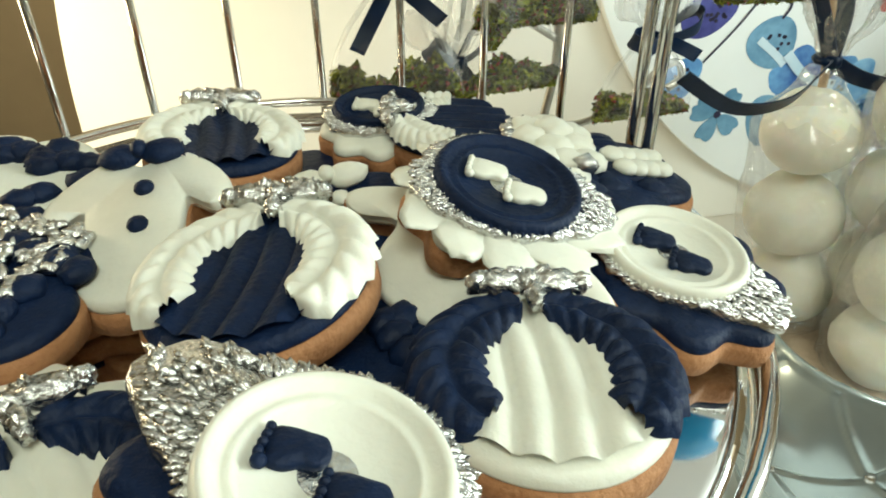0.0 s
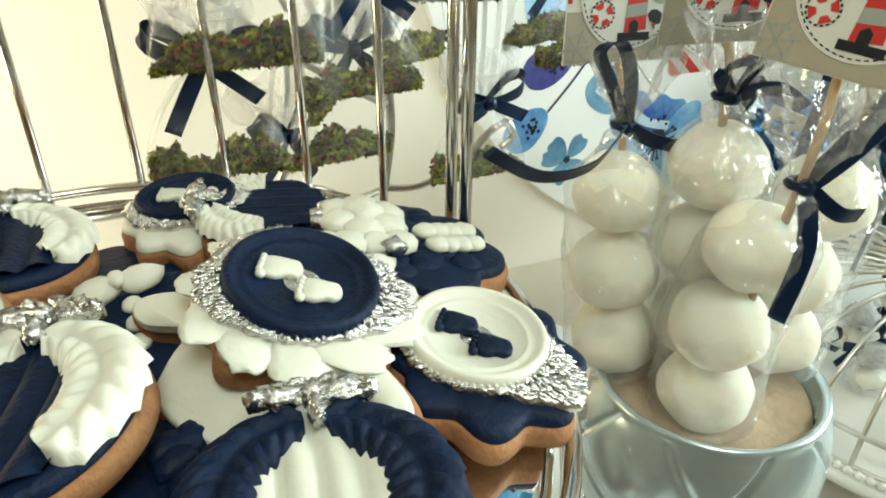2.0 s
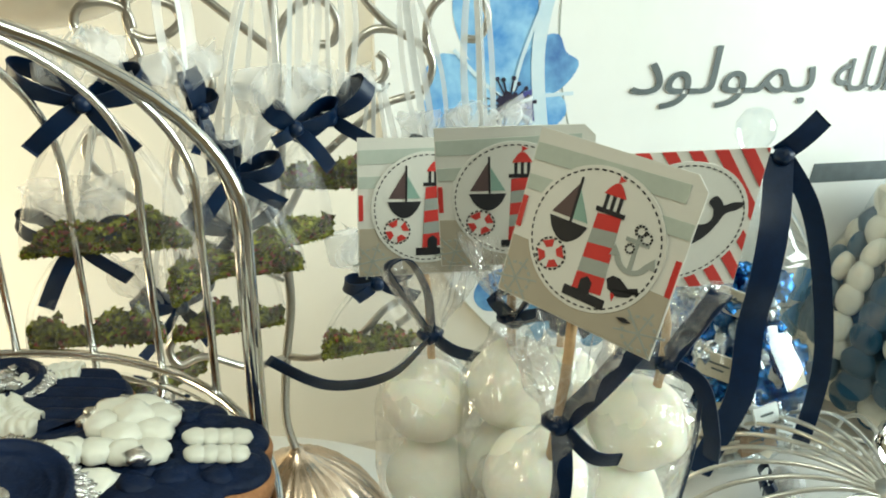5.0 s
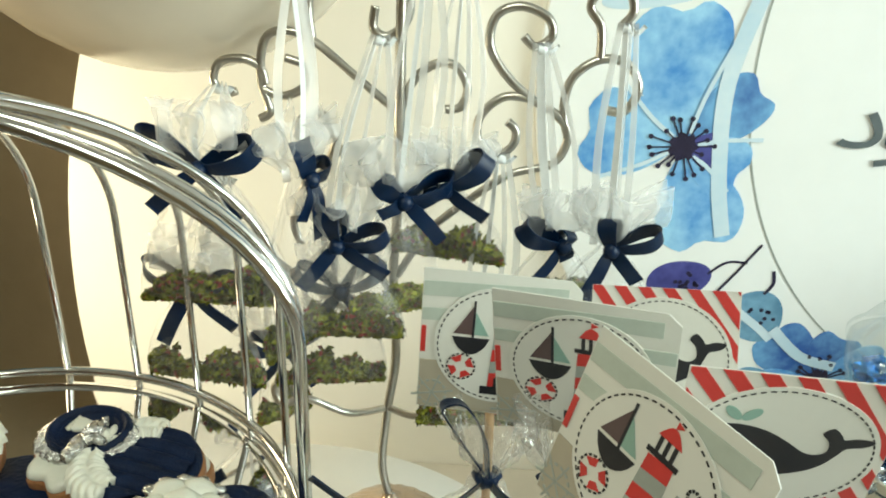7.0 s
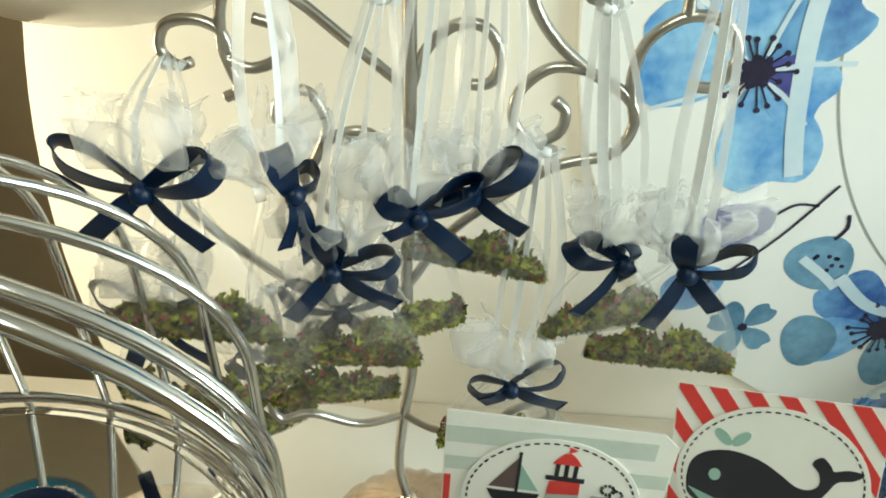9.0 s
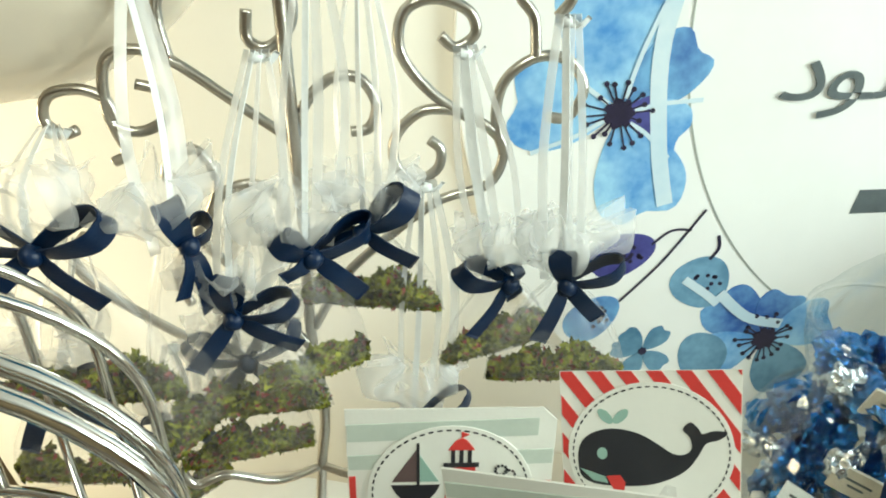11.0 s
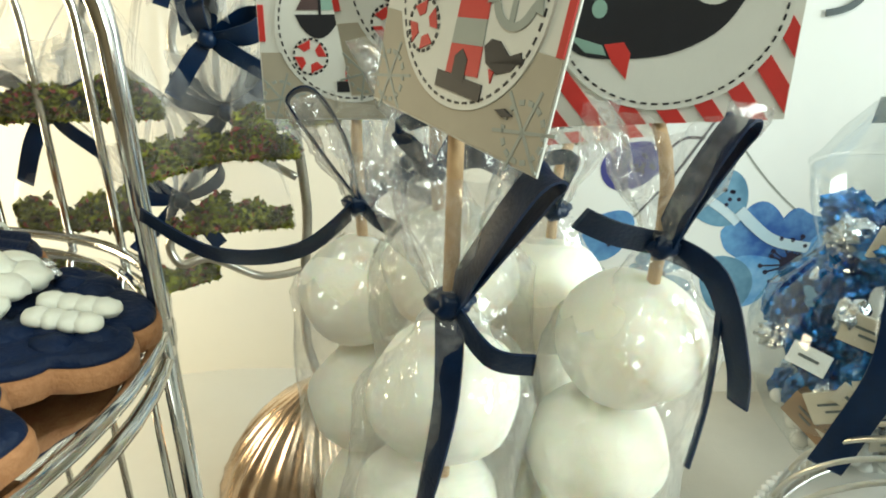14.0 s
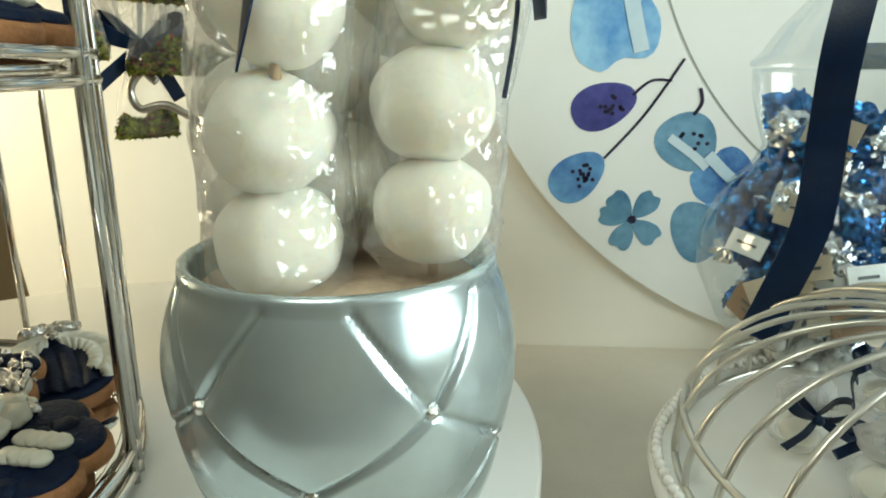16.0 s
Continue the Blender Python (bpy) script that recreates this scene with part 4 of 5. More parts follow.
def plaque_cookie(m, a, b, dish, feet, base_icing, label, seed, base=0.40, shift=(0, 0), wings=((0, 45, 0.3), (180, 45, 0.3)), ruffles=0):
    """An oval dish in a winged silver frame on an ornate cookie. wings: angle, spread and reach of each silver wing."""
    out = [(x + shift[0], y + shift[1]) for x, y in bracket(base, base * 1.02, 8, 0.085, turn=radians(-90))]
    c = thing("iced_cookie", label, "cookie", m, "iced cookies")
    part("biscuit", slab(B(), out, 0.0, 0.10, 0.03), BISCUIT, c, "golden brown biscuit")
    z = 0.145
    part("icing", slab(B(), [(shift[0] + (x - shift[0]) * 0.965, shift[1] + (y - shift[1]) * 0.965) for x, y in out], 0.085, z, 0.04), base_icing, c)
    rnd = random.Random(seed)
    if ruffles:
        bm = B()
        for k in range(ruffles):
            t = 2 * math.pi * k / ruffles + rnd.uniform(-0.05, 0.05)
            r = base * rnd.uniform(0.78, 0.86)
            blob(bm, (shift[0] + r * math.cos(t), shift[1] + r * math.sin(t), z - 0.004), (0.14, 0.085, 0.018), k + seed, 0.25, 3, Matrix.Rotation(t + rnd.uniform(0.1, 0.9), 3, "Z"))
        part("ruffle", bm, base_icing, c, "draped ruffles of icing", kind="stuff")

    def reach(t):
        w = 1.05
        for ang, spread, ext in wings:
            d = math.degrees(t) - ang
            d = (d + 180) % 360 - 180
            w += ext * math.exp(-(d / spread) ** 2)
        return w

    bm = B()
    frame = []
    for k in range(96):
        t = 2 * math.pi * k / 96
        w = reach(t) * (1 + 0.025 * math.cos(17 * t))
        frame.append((a * w * math.cos(t), b * w * math.sin(t)))
    slab(bm, frame, z - 0.01, z + 0.035, 0.02)
    for k in range(800):
        t = rnd.uniform(0, 2 * math.pi)
        w = reach(t)
        if w < 1.09 and rnd.random() < 0.75:
            continue
        q = rnd.uniform(1.0, w * 0.985)
        r = rnd.uniform(0.006, 0.011)
        blob(bm, (a * q * math.cos(t), b * q * math.sin(t), z + 0.034 + 0.02 * (w - q)), (r * 2.8, r, r * 0.9), k + seed, 0.4, 1, Matrix.Rotation(math.atan2(b * math.sin(t), a * math.cos(t)) + rnd.uniform(-0.5, 0.5), 3, "Z"))
    part("frame", bm, SILVER, c, "ornate silver leaf frame")
    bm = B()
    rings = []
    for k, h in ((1.02, 0.02), (1.03, 0.050), (1.0, 0.070), (0.95, 0.076), (0.90, 0.068), (0.84, 0.052), (0.79, 0.050), (0.75, 0.056), (0.71, 0.050), (0.67, 0.038), (0.1, 0.034)):
        rings.append([bm.verts.new((x * k, y * k, z + h)) for x, y in oval(a, b, 64)])
    for p, q in zip(rings, rings[1:]):
        for k in range(64):
            bm.faces.new((p[k], p[(k + 1) % 64], q[(k + 1) % 64], q[k]))
    bm.faces.new(rings[-1])
    part("dish", bm, dish, c, "oval dish of icing")
    bm = B()
    for k in range(64):
        t = 2 * math.pi * k / 64
        blob(bm, (1.035 * a * math.cos(t), 1.035 * b * math.sin(t), z + 0.034), (0.010, 0.008, 0.018), k, 0, 1, Matrix.Rotation(t + math.pi / 2, 3, "Z"))
    part("beading", bm, dish, c, "beaded edge of the dish", kind="stuff")
    size = 0.50 * a
    for fx, fy, k in ((-0.26, 0.20, 0), (0.20, -0.24, 9)):
        bm = B()
        foot_print(bm, fx * a, fy * b, z + 0.034, size, radians(174), seed=seed + k)
        part("footprint", bm, feet, c, "baby footprint")
    return c


ONESIE = [(p.x * 0.84, p.y * 0.9) for p in smooth_line([(x, y, 0) for x, y in ((-0.12, 0.26), (-0.26, 0.27), (-0.48, 0.14), (-0.55, 0.02), (-0.46, -0.06), (-0.30, 0.0), (-0.28, -0.18), (-0.24, -0.36), (-0.10, -0.44), (0.10, -0.44), (0.24, -0.36), (0.28, -0.18), (0.30, 0.0), (0.46, -0.06), (0.55, 0.02), (0.48, 0.14), (0.26, 0.27), (0.12, 0.26), (0, 0.22))], 4, True)]


def onesie_cookie(m, label, seed, icing=None, deco=None, with_bow=True, sx=1.0, sy=1.0, rows=(0.06, -0.10)):
    icing, deco = icing or WHITE, deco or NAVY
    c, z = cookie(m, [(x * sx, y * sy) for x, y in ONESIE], icing, label, ice=0.05)
    if with_bow:
        bm = B()
        for s in (-1, 1):
            blob(bm, (s * 0.085, 0.22 * sy, z + 0.02), (0.095, 0.07, 0.045), seed + s, 0.15, 2)
        blob(bm, (0, 0.22 * sy, z + 0.05), (0.035, 0.045, 0.035), seed, 0.1, 2)
        part("bow_tie", bm, deco, c)
    for y in rows:
        part("button", blob(B(), (0.03, y * sy, z + 0.008), (0.042, 0.042, 0.028), seed, 0.05, 2), deco, c)
    return c


def flower_cookie(m, label, seed):
    c, z = cookie(m, scallop(0.47, 0.42, 7, 0.09), NAVY, label)
    bm = B()
    rnd = random.Random(seed)
    for k in range(26):
        t, r = rnd.uniform(0, 6.28), rnd.uniform(0.1, 0.38)
        blob(bm, (r * math.cos(t), r * math.sin(t) * 0.9, z - 0.01), (0.08, 0.07, 0.035), k, 0.3, 2)
    part("quilting", bm, NAVY, c, "quilted navy icing", kind="stuff")
    bm = B()
    for k in range(6):
        t = k * math.pi / 3 + 0.3
        blob(bm, (-0.17 + 0.12 * math.cos(t), 0.12 + 0.12 * math.sin(t), z + 0.06), (0.095, 0.085, 0.055), k + seed, 0.2, 3)
    blob(bm, (-0.17, 0.12, z + 0.09), (0.09, 0.09, 0.06), seed, 0.3, 3)
    for k in range(4):
        blob(bm, (-0.40 + 0.11 * k, -0.10, z + 0.05), (0.085, 0.08, 0.05), k + seed + 9, 0.2, 3)
    part("flower", bm, WHITE, c, "white piped flower")
    bm = B()
    for k in range(7):
        t = 0.6 + k * 0.42
        blob(bm, (-0.17 + 0.20 * math.cos(t), 0.12 + 0.20 * math.sin(t), z + 0.05), (0.05, 0.035, 0.03), k + seed, 0.4, 2)
    blob(bm, (-0.12, -0.17, z + 0.07), (0.06, 0.05, 0.04), seed, 0.5, 2)
    part("silver_edge", bm, SILVER, c, "silver leaf edging", kind="stuff")
    for y, w in ((0.03, 0.11), (-0.10, 0.10)):
        bm = B()
        for k in range(4):
            blob(bm, (0.21 + w * (k - 1.5) / 1.7, y, z + 0.035), (w / 1.7, 0.055, 0.036), k + seed, 0.12, 3)
        part("piped_bar", bm, WHITE, c, "white piped bar of lettering")
    return c


def lace_cookie(m, label, seed, icing, knob, silver=True):
    """A scalloped cookie heaped with piped knots and silver."""
    c, z = cookie(m, scallop(0.46, 0.40, 6, 0.10), icing, label)
    rnd = random.Random(seed)
    bm = B()
    for k in range(30):
        t, r = rnd.uniform(0, 6.28), rnd.uniform(0.2, 0.42)
        blob(bm, (r * math.cos(t), r * math.sin(t) * 0.85, z + 0.01), (0.075, 0.06, 0.045), k + seed, 0.35, 2)
    part("piped_knot", bm, knob, c, "piped icing knots", kind="stuff")
    if silver:
        part("middle", slab(B(), oval(0.17, 0.13, 32, -0.20, -0.16), z, z + 0.05, 0.02), WHITE, c, "smooth white middle")
        bm = B()
        for k in range(110):
            blob(bm, (rnd.uniform(0.02, 0.44), rnd.uniform(-0.22, 0.22), z + 0.03), (0.034, 0.020, 0.022), k + seed, 0.4, 2, Matrix.Rotation(rnd.uniform(0, 3), 3, "Z"))
        part("silver_shell", bm, SILVER, c, "crumpled silver leaf ornament", kind="stuff")
    return c


TR = -0.885
# the heap on the upper tray, from the front to the back
plaque_cookie(at(0.23, 1.10, -0.46, -4, 12, -4), 0.238, 0.26, WHITE, NAVY, NAVY, "large white oval plaque cookie with navy footprints and silver rim", 11, 0.33, (-0.08, 0.06), ((140, 26, 1.05), (-10, 55, 0.14), (80, 40, 0.10)))
wreath_cookie(at(0.86, 1.55, -0.70, -1, 2, -8), 0.372, WHITE, NAVY, "pleated white cookie with navy leaf wreath and silver bow", 21)
wreath_cookie(at(0.10, 2.15, -0.65, 3, -8, -16), 0.392, NAVY, WHITE, "pleated navy cookie with white leaf wreath and silver bow", 31)
onesie_cookie(at(-0.38, 2.82, -0.70, 12, -6, -2), "white baby romper cookie with navy bow and buttons", 41, sx=0.84, sy=1.35)
wreath_cookie(at(-0.30, 1.27, -0.64, 2, 0, 27), 0.36, WHITE, NAVY, "white cookie with navy wreath and a crystal silver bow", 51)
lace_cookie(at(-0.92, 2.36, -0.74, 4, 0, 60), "scalloped navy cookie with crumpled silver and white icing", 61, NAVY, NAVY)
lace_cookie(at(-1.06, 3.16, -0.72, 8, 0, 10), "scalloped white cookie with navy piped knots", 71, WHITE, NAVY, False)
plaque_cookie(at(0.97, 2.45, -0.60, 8, 11, -5), 0.272, 0.29, NAVY, WHITE, WHITE, "navy oval plaque cookie with white footprints and silver frame", 81, 0.375, (0.0, -0.05), ((186, 42, 0.30), (-14, 34, 0.46), (100, 30, 0.10)), 11)
onesie_cookie(at(0.83, 2.28, -0.71, 22, 5, -46), "plain white baby romper cookie with navy buttons", 91, with_bow=False, sx=1.3, sy=0.82)
plaque_cookie(at(1.55, 2.16, -0.80, 5, 7, -20), 0.258, 0.25, WHITE, NAVY, NAVY, "small white oval plaque cookie on navy scalloped icing", 101, 0.385, (0.045, -0.035), ((-36, 25, 0.72), (190, 30, 0.06)))
flower_cookie(at(1.53, 2.92, -0.77, 1, 10, 1), "quilted navy cookie with white piped flower and bars", 111)
onesie_cookie(at(0.40, 2.74, -0.80, 14, -8, 4), "navy baby romper cookie with white bow and buttons", 121, NAVY, WHITE, rows=(0.10, 0.0, -0.10))
wreath_cookie(at(-0.10, 3.31, -0.67, 0, 5, 4), 0.355, NAVY, WHITE, "navy cookie at the back with white leaf wreath", 131)
plaque_cookie(at(0.67, 3.59, -0.72, 9, -2, -4), 0.225, 0.175, NAVY, WHITE, WHITE, "small navy plaque cookie with white footprints at the back", 141, 0.29, (-0.02, -0.06), ((225, 55, 0.25), (-20, 30, 0.25)))
wreath_cookie(at(1.00, 3.40, -0.73, 2, 0, 80), 0.34, NAVY, WHITE, "pleated navy cookie with a white spray at the back", 151, 84)
lace_cookie(at(0.34, 1.78, -0.86, 2, 0, 40), "navy scalloped cookie under the heap", 161, NAVY, NAVY, False)
onesie_cookie(at(-0.50, 1.82, TR, 1, 0, -24), "white baby romper cookie lying under the silver plaque", 165, with_bow=False)
cookie(at(-0.60, 2.75, TR, 1, 0, 0), bracket(0.42, 0.40, 7, 0.08), NAVY, "navy cookie at the bottom of the heap")
cookie(at(0.98, 2.50, TR, 0, 0, 40), bracket(0.36, 0.34, 6, 0.08), NAVY, "dark navy scalloped cookie in the heap")
cookie(at(0.2, 3.2, TR, 0, 0, 70), bracket(0.42, 0.40, 6, 0.08), NAVY, "dark scalloped cookie under the back row")
cookie(at(0.9, 3.5, TR, 0, 0, 20), bracket(0.42, 0.40, 6, 0.08), WHITE, "pale scalloped cookie under the back row")

# the lower tray
flower_cookie(at(1.50, 2.85, -2.93, 8, 0, -6), "navy cookie with white piped bars on the lower tray", 211)
lace_cookie(at(0.75, 3.45, -2.87, 12, 0, 20), "white cookie with crumpled silver on the lower tray", 221, WHITE, NAVY)
plaque_cookie(at(0.55, 2.95, -2.91, 6, 0, 10), 0.26, 0.24, WHITE, NAVY, NAVY, "white plaque cookie on the lower tray", 231)
wreath_cookie(at(1.15, 3.85, -2.95, 14, 0, 40), 0.36, NAVY, WHITE, "navy wreath cookie at the back of the lower tray", 241)
wreath_cookie(at(0.95, 2.15, -2.97, 6, 0, 0), 0.40, WHITE, NAVY, "white wreath cookie at the front of the lower tray", 251)
lace_cookie(at(0.1, 3.6, -2.97, 6, 0, 0), "navy lace cookie at the back of the lower tray", 261, NAVY, NAVY)

# ---- the ornament tree with its sachets ----
tree = thing("ornament_tree", "nickel ornament tree with scrolled arms on a fluted dome foot", "stand", at(2.17, 5.15, -3.2))
O = Vector((2.17, 5.15, -3.2))


def flute(a, z):
    return 1 + 0.022 * math.cos(26 * a) * (1 if 0.03 < z < 0.75 else 0)


bm = B()
rings = lathe(bm, [(0.84, 0.0), (0.86, 0.03), (0.84, 0.08), (0.80, 0.14), (0.74, 0.27), (0.64, 0.42), (0.50, 0.58), (0.34, 0.72), (0.18, 0.82), (0.07, 0.88), (0.04, 0.94)], 156, wobble=flute)
bm.faces.new(rings[0][::-1])
bm.faces.new(rings[-1])
part("foot", bm, COPPER, tree, "fluted dome foot")


def arm(name, pts, r=0.030, y=5.1, steps=7):
    line = smooth_line([Vector((p[0], p[2] if len(p) > 2 else y, p[1])) - O for p in pts], steps)
    return part(name, tube(B(), line, r, 8), NICKEL, tree)


arm("stem", [(2.17, -2.32, 5.15), (2.10, -1.95, 5.15), (2.14, -1.4, 5.16), (2.20, -0.9, 5.14), (2.17, -0.2, 5.12), (2.20, 0.4, 5.08), (2.20, 1.02, 5.06), (2.20, 1.9, 5.06), (2.20, 2.6, 5.06)], 0.036)
arm("arm", [(2.14, -1.4, 5.16), (1.85, -1.40, 5.05), (1.55, -1.22, 4.95), (1.36, -1.24, 4.90), (1.30, -1.10, 4.9), (1.40, -0.98, 4.9), (1.50, -1.05, 4.9)])
arm("arm", [(2.14, -1.4, 5.16), (2.40, -1.35, 5.0), (2.70, -1.15, 4.9), (2.90, -0.92, 4.85), (3.05, -0.86, 4.85), (3.10, -0.98, 4.85), (3.0, -1.06, 4.85)])
arm("scroll_arm", [(2.20, 1.00), (1.92, 1.22), (1.62, 1.45), (1.42, 1.50), (1.30, 1.42), (1.27, 1.18), (1.32, 0.98), (1.25, 0.92)])
arm("scroll_arm", [(1.62, 1.45), (1.61, 1.72), (1.78, 1.86), (2.02, 1.90), (2.22, 1.80), (2.24, 1.62), (2.12, 1.50), (2.02, 1.54), (2.03, 1.68)])
arm("hook", [(1.30, 1.15), (1.27, 1.26), (1.15, 1.31), (1.00, 1.28), (0.95, 1.16), (1.02, 1.08), (1.10, 1.10)])
arm("hook", [(1.28, 1.12), (1.40, 1.08), (1.52, 1.12), (1.60, 1.20), (1.56, 1.29), (1.44, 1.33)])
arm("scroll_arm", [(2.20, 1.02), (2.28, 1.22), (2.42, 1.34), (2.56, 1.33), (2.64, 1.20), (2.60, 1.07), (2.50, 1.05)])
arm("scroll_arm", [(2.60, 0.35), (2.95, 0.62), (3.25, 0.72), (3.33, 0.92), (3.24, 1.05), (3.06, 1.15), (2.88, 1.30), (2.77, 1.48), (2.80, 1.66), (2.95, 1.72), (3.12, 1.66), (3.16, 1.55), (3.06, 1.48), (2.98, 1.54)])
arm("scroll_arm", [(2.20, -0.2, 5.12), (2.40, 0.15), (2.60, 0.35)])
arm("hook", [(3.06, 1.15), (2.88, 1.15), (2.74, 1.02), (2.73, 0.86), (2.84, 0.76), (2.96, 0.82), (2.98, 0.93), (2.92, 0.99)])
arm("hook", [(3.33, 0.90), (3.28, 1.10), (3.32, 1.30), (3.48, 1.42), (3.66, 1.40), (3.75, 1.25), (3.68, 1.10), (3.56, 1.10)])
arm("hook", [(3.48, 1.42), (3.46, 1.62), (3.38, 1.74), (3.46, 1.86), (3.60, 1.84), (3.65, 1.72), (3.58, 1.62)])
arm("scroll_arm", [(2.20, -0.4), (1.85, 0.15), (1.62, 0.45), (1.70, 0.62), (1.76, 0.80), (1.68, 0.97), (1.54, 0.94), (1.50, 0.82), (1.60, 0.79)])
arm("scroll_arm", [(1.66, 0.55), (1.78, 0.72), (1.95, 0.77), (2.08, 0.68), (2.10, 0.55)])
arm("arm", [(1.55, 0.50), (1.45, 0.20), (1.50, 0.02)])
arm("arm", [(2.16, -0.7), (1.6, -0.35), (1.05, 0.10), (0.90, 0.35), (1.00, 0.50)])


def sachet(p, drop, wide, yaw, hook, seed, lean=0.0, herb=0.66, bow_on=True, depth=0.13, shape=None):
    """A sheer bag of dried herbs, tied with a navy bow and hung by a white ribbon. p: the bow; drop: down to the bag's hem."""
    rnd = random.Random(seed)
    p = (p[0], p[1] + 0.09, p[2])
    o = Vector(p)
    s = thing("herb_sachet", "sheer organza sachet of dried herbs hung with navy bow", "sachet", at(*p, 0, 0, yaw), "sachets on the ornament tree")
    back = Matrix.Rotation(radians(-yaw), 3, "Z")
    n = 36

    def ring(bm, z, w, d, fold, ph, shift):
        out = []
        for k in range(n):
            a = 2 * math.pi * k / n
            q = 1 + fold * math.sin(9 * a + ph)
            out.append(bm.verts.new((shift + w * q * math.copysign(abs(math.cos(a)) ** 0.8, math.cos(a)), d * q * math.sin(a), z)))
        return out

    bm, rows = B(), []
    for t, w, d, fold in ((0.0, 0.06, 0.05, 0.2), (0.08, 0.10, 0.07, 0.25), (0.2, 0.20, 0.10, 0.16), (0.4, 0.32, depth, 0.09), (0.6, 0.41, depth * 1.1, 0.05), (0.8, 0.47, depth, 0.02), (0.92, 0.49, depth * 0.7, 0.01), (1.0, 0.50, 0.012, 0.0)):
        r = ring(bm, -t * drop, w * wide, d, fold, seed, lean * t * drop)
        for v in r:
            v.co.z += 0.16 * lean * v.co.x * t
        rows.append(r)
    for a, b in zip(rows, rows[1:]):
        for k in range(n):
            bm.faces.new((a[k], a[(k + 1) % n], b[(k + 1) % n], b[k]))
    part("bag", bm, ORGANZA, s, "sheer white organza bag")
    bm, rows = B(), []
    for q in range(15):
        t = q / 14
        w = 0.055 + 0.19 * math.sin(math.pi * min(1.0, 0.62 * t + 0.02)) ** 1.2
        rows.append(ring(bm, 0.36 * t, w, w * 0.65, 0.2 + 0.25 * t, seed + t * 2, 0))
    for a, b in zip(rows, rows[1:]):
        for k in range(n):
            bm.faces.new((a[k], a[(k + 1) % n], b[(k + 1) % n], b[k]))
    for v in bm.verts:
        f = min(1.0, v.co.z / 0.2)
        v.co += f * Vector((noise.noise(v.co * 5 + Vector((seed, 0, 0))) * 0.13, noise.noise(v.co * 5 + Vector((0, seed, 0))) * 0.10, noise.noise(v.co * 5 + Vector((0, 0, seed))) * 0.14))
    part("frill", bm, TULLE, s, "gathered organza frill")
    # herbs: many small curled leaves heaped along the hem
    for nm, count, mm in (("herb_filling", 2400, HERBS), ("petal_filling", 330, PETALS)):
        verts, faces = [], []
        for k in range(count):
            x = rnd.uniform(-0.465, 0.465) * wide
            heap = herb * (0.50 + 0.45 * noise.noise(Vector((x * 5, seed * 2.3, 0))) + 0.2 * noise.noise(Vector((x * 17, seed * 2.3, 0))) - 0.30 * (2 * x / wide) ** 4)
            t = 0.99 - heap * rnd.random() ** 1.15 * min(1.0, 0.62 / drop) * 0.85
            c = Vector((x * (0.8 + 0.2 * t) + lean * t * drop, rnd.uniform(-0.8, 0.8) * depth * min(1.0, (1.03 - t) * 2.6), -t * drop + 0.16 * lean * x))
            r = rnd.uniform(0.012, 0.028)
            d1 = Vector((rnd.gauss(0, 1), rnd.gauss(0, 1), rnd.gauss(0, 1))).normalized()
            d2 = d1.orthogonal().normalized()
            d3 = d1.cross(d2)
            i = len(verts)
            verts += [c + d1 * r * 1.5, c + d2 * r * 0.8 + d3 * r * 0.3, c - d1 * r * 1.4 + d3 * r * 0.4, c - d2 * r * 0.8 + d3 * r * 0.2, c - d3 * r * 0.5]
            faces += [(i, i + 1, i + 4), (i + 1, i + 2, i + 4), (i + 2, i + 3, i + 4), (i + 3, i, i + 4), (i, i + 3, i + 2, i + 1)]
        me = bpy.data.meshes.new(nm)
        me.from_pydata([v * U for v in verts], [], faces)
        me.materials.append(mm)
        ob = new(nm, me)
        ob.parent = s
        tagged(ob, "dried green herb leaves" if nm == "herb_filling" else "dried red petals", kind="stuff")
    if bow_on:
        bm = B()
        bow(bm, 0.13, 0.36, 0.44, 38, seed, shape)
        bmesh.ops.translate(bm, verts=bm.verts, vec=(0, -0.08, 0))
        part("bow", bm, SATIN, s, "navy satin bow")
    h = back @ (Vector(hook) - o)
    for k in range(4):
        x = (k - 1.5) * 0.07 + rnd.uniform(-0.03, 0.03)
        mid = Vector((x * 1.2, -0.05, 0.05)).lerp(h, 0.5) + Vector((x * 0.9 + rnd.uniform(-0.04, 0.04), -0.03, 0))
        part("hanging_ribbon", ribbon(B(), smooth_line([(x, -0.04, 0.0), mid, h + Vector((0.03 * (k - 1.5), -0.03, 0.04))], 6), rnd.uniform(0.03, 0.055), ((1, -0.4, 0), (0.6, -0.8, 0.1)), 0.002), SATIN_W if k == 1 else SHEER, s, "thin white hanging ribbon")
    bm = B()
    blob(bm, h + Vector((0, -0.03, 0.0)), (0.045, 0.03, 0.03), seed, 0.6, 2)
    ribbon(bm, smooth_line([h, h + Vector((0.05, -0.04, -0.02)), h + Vector((0.10, -0.05, 0.03))], 4), 0.04, (0, -0.5, 0.8), 0.002)
    part("knot", bm, SATIN_W, s, "white ribbon knot")
    return s


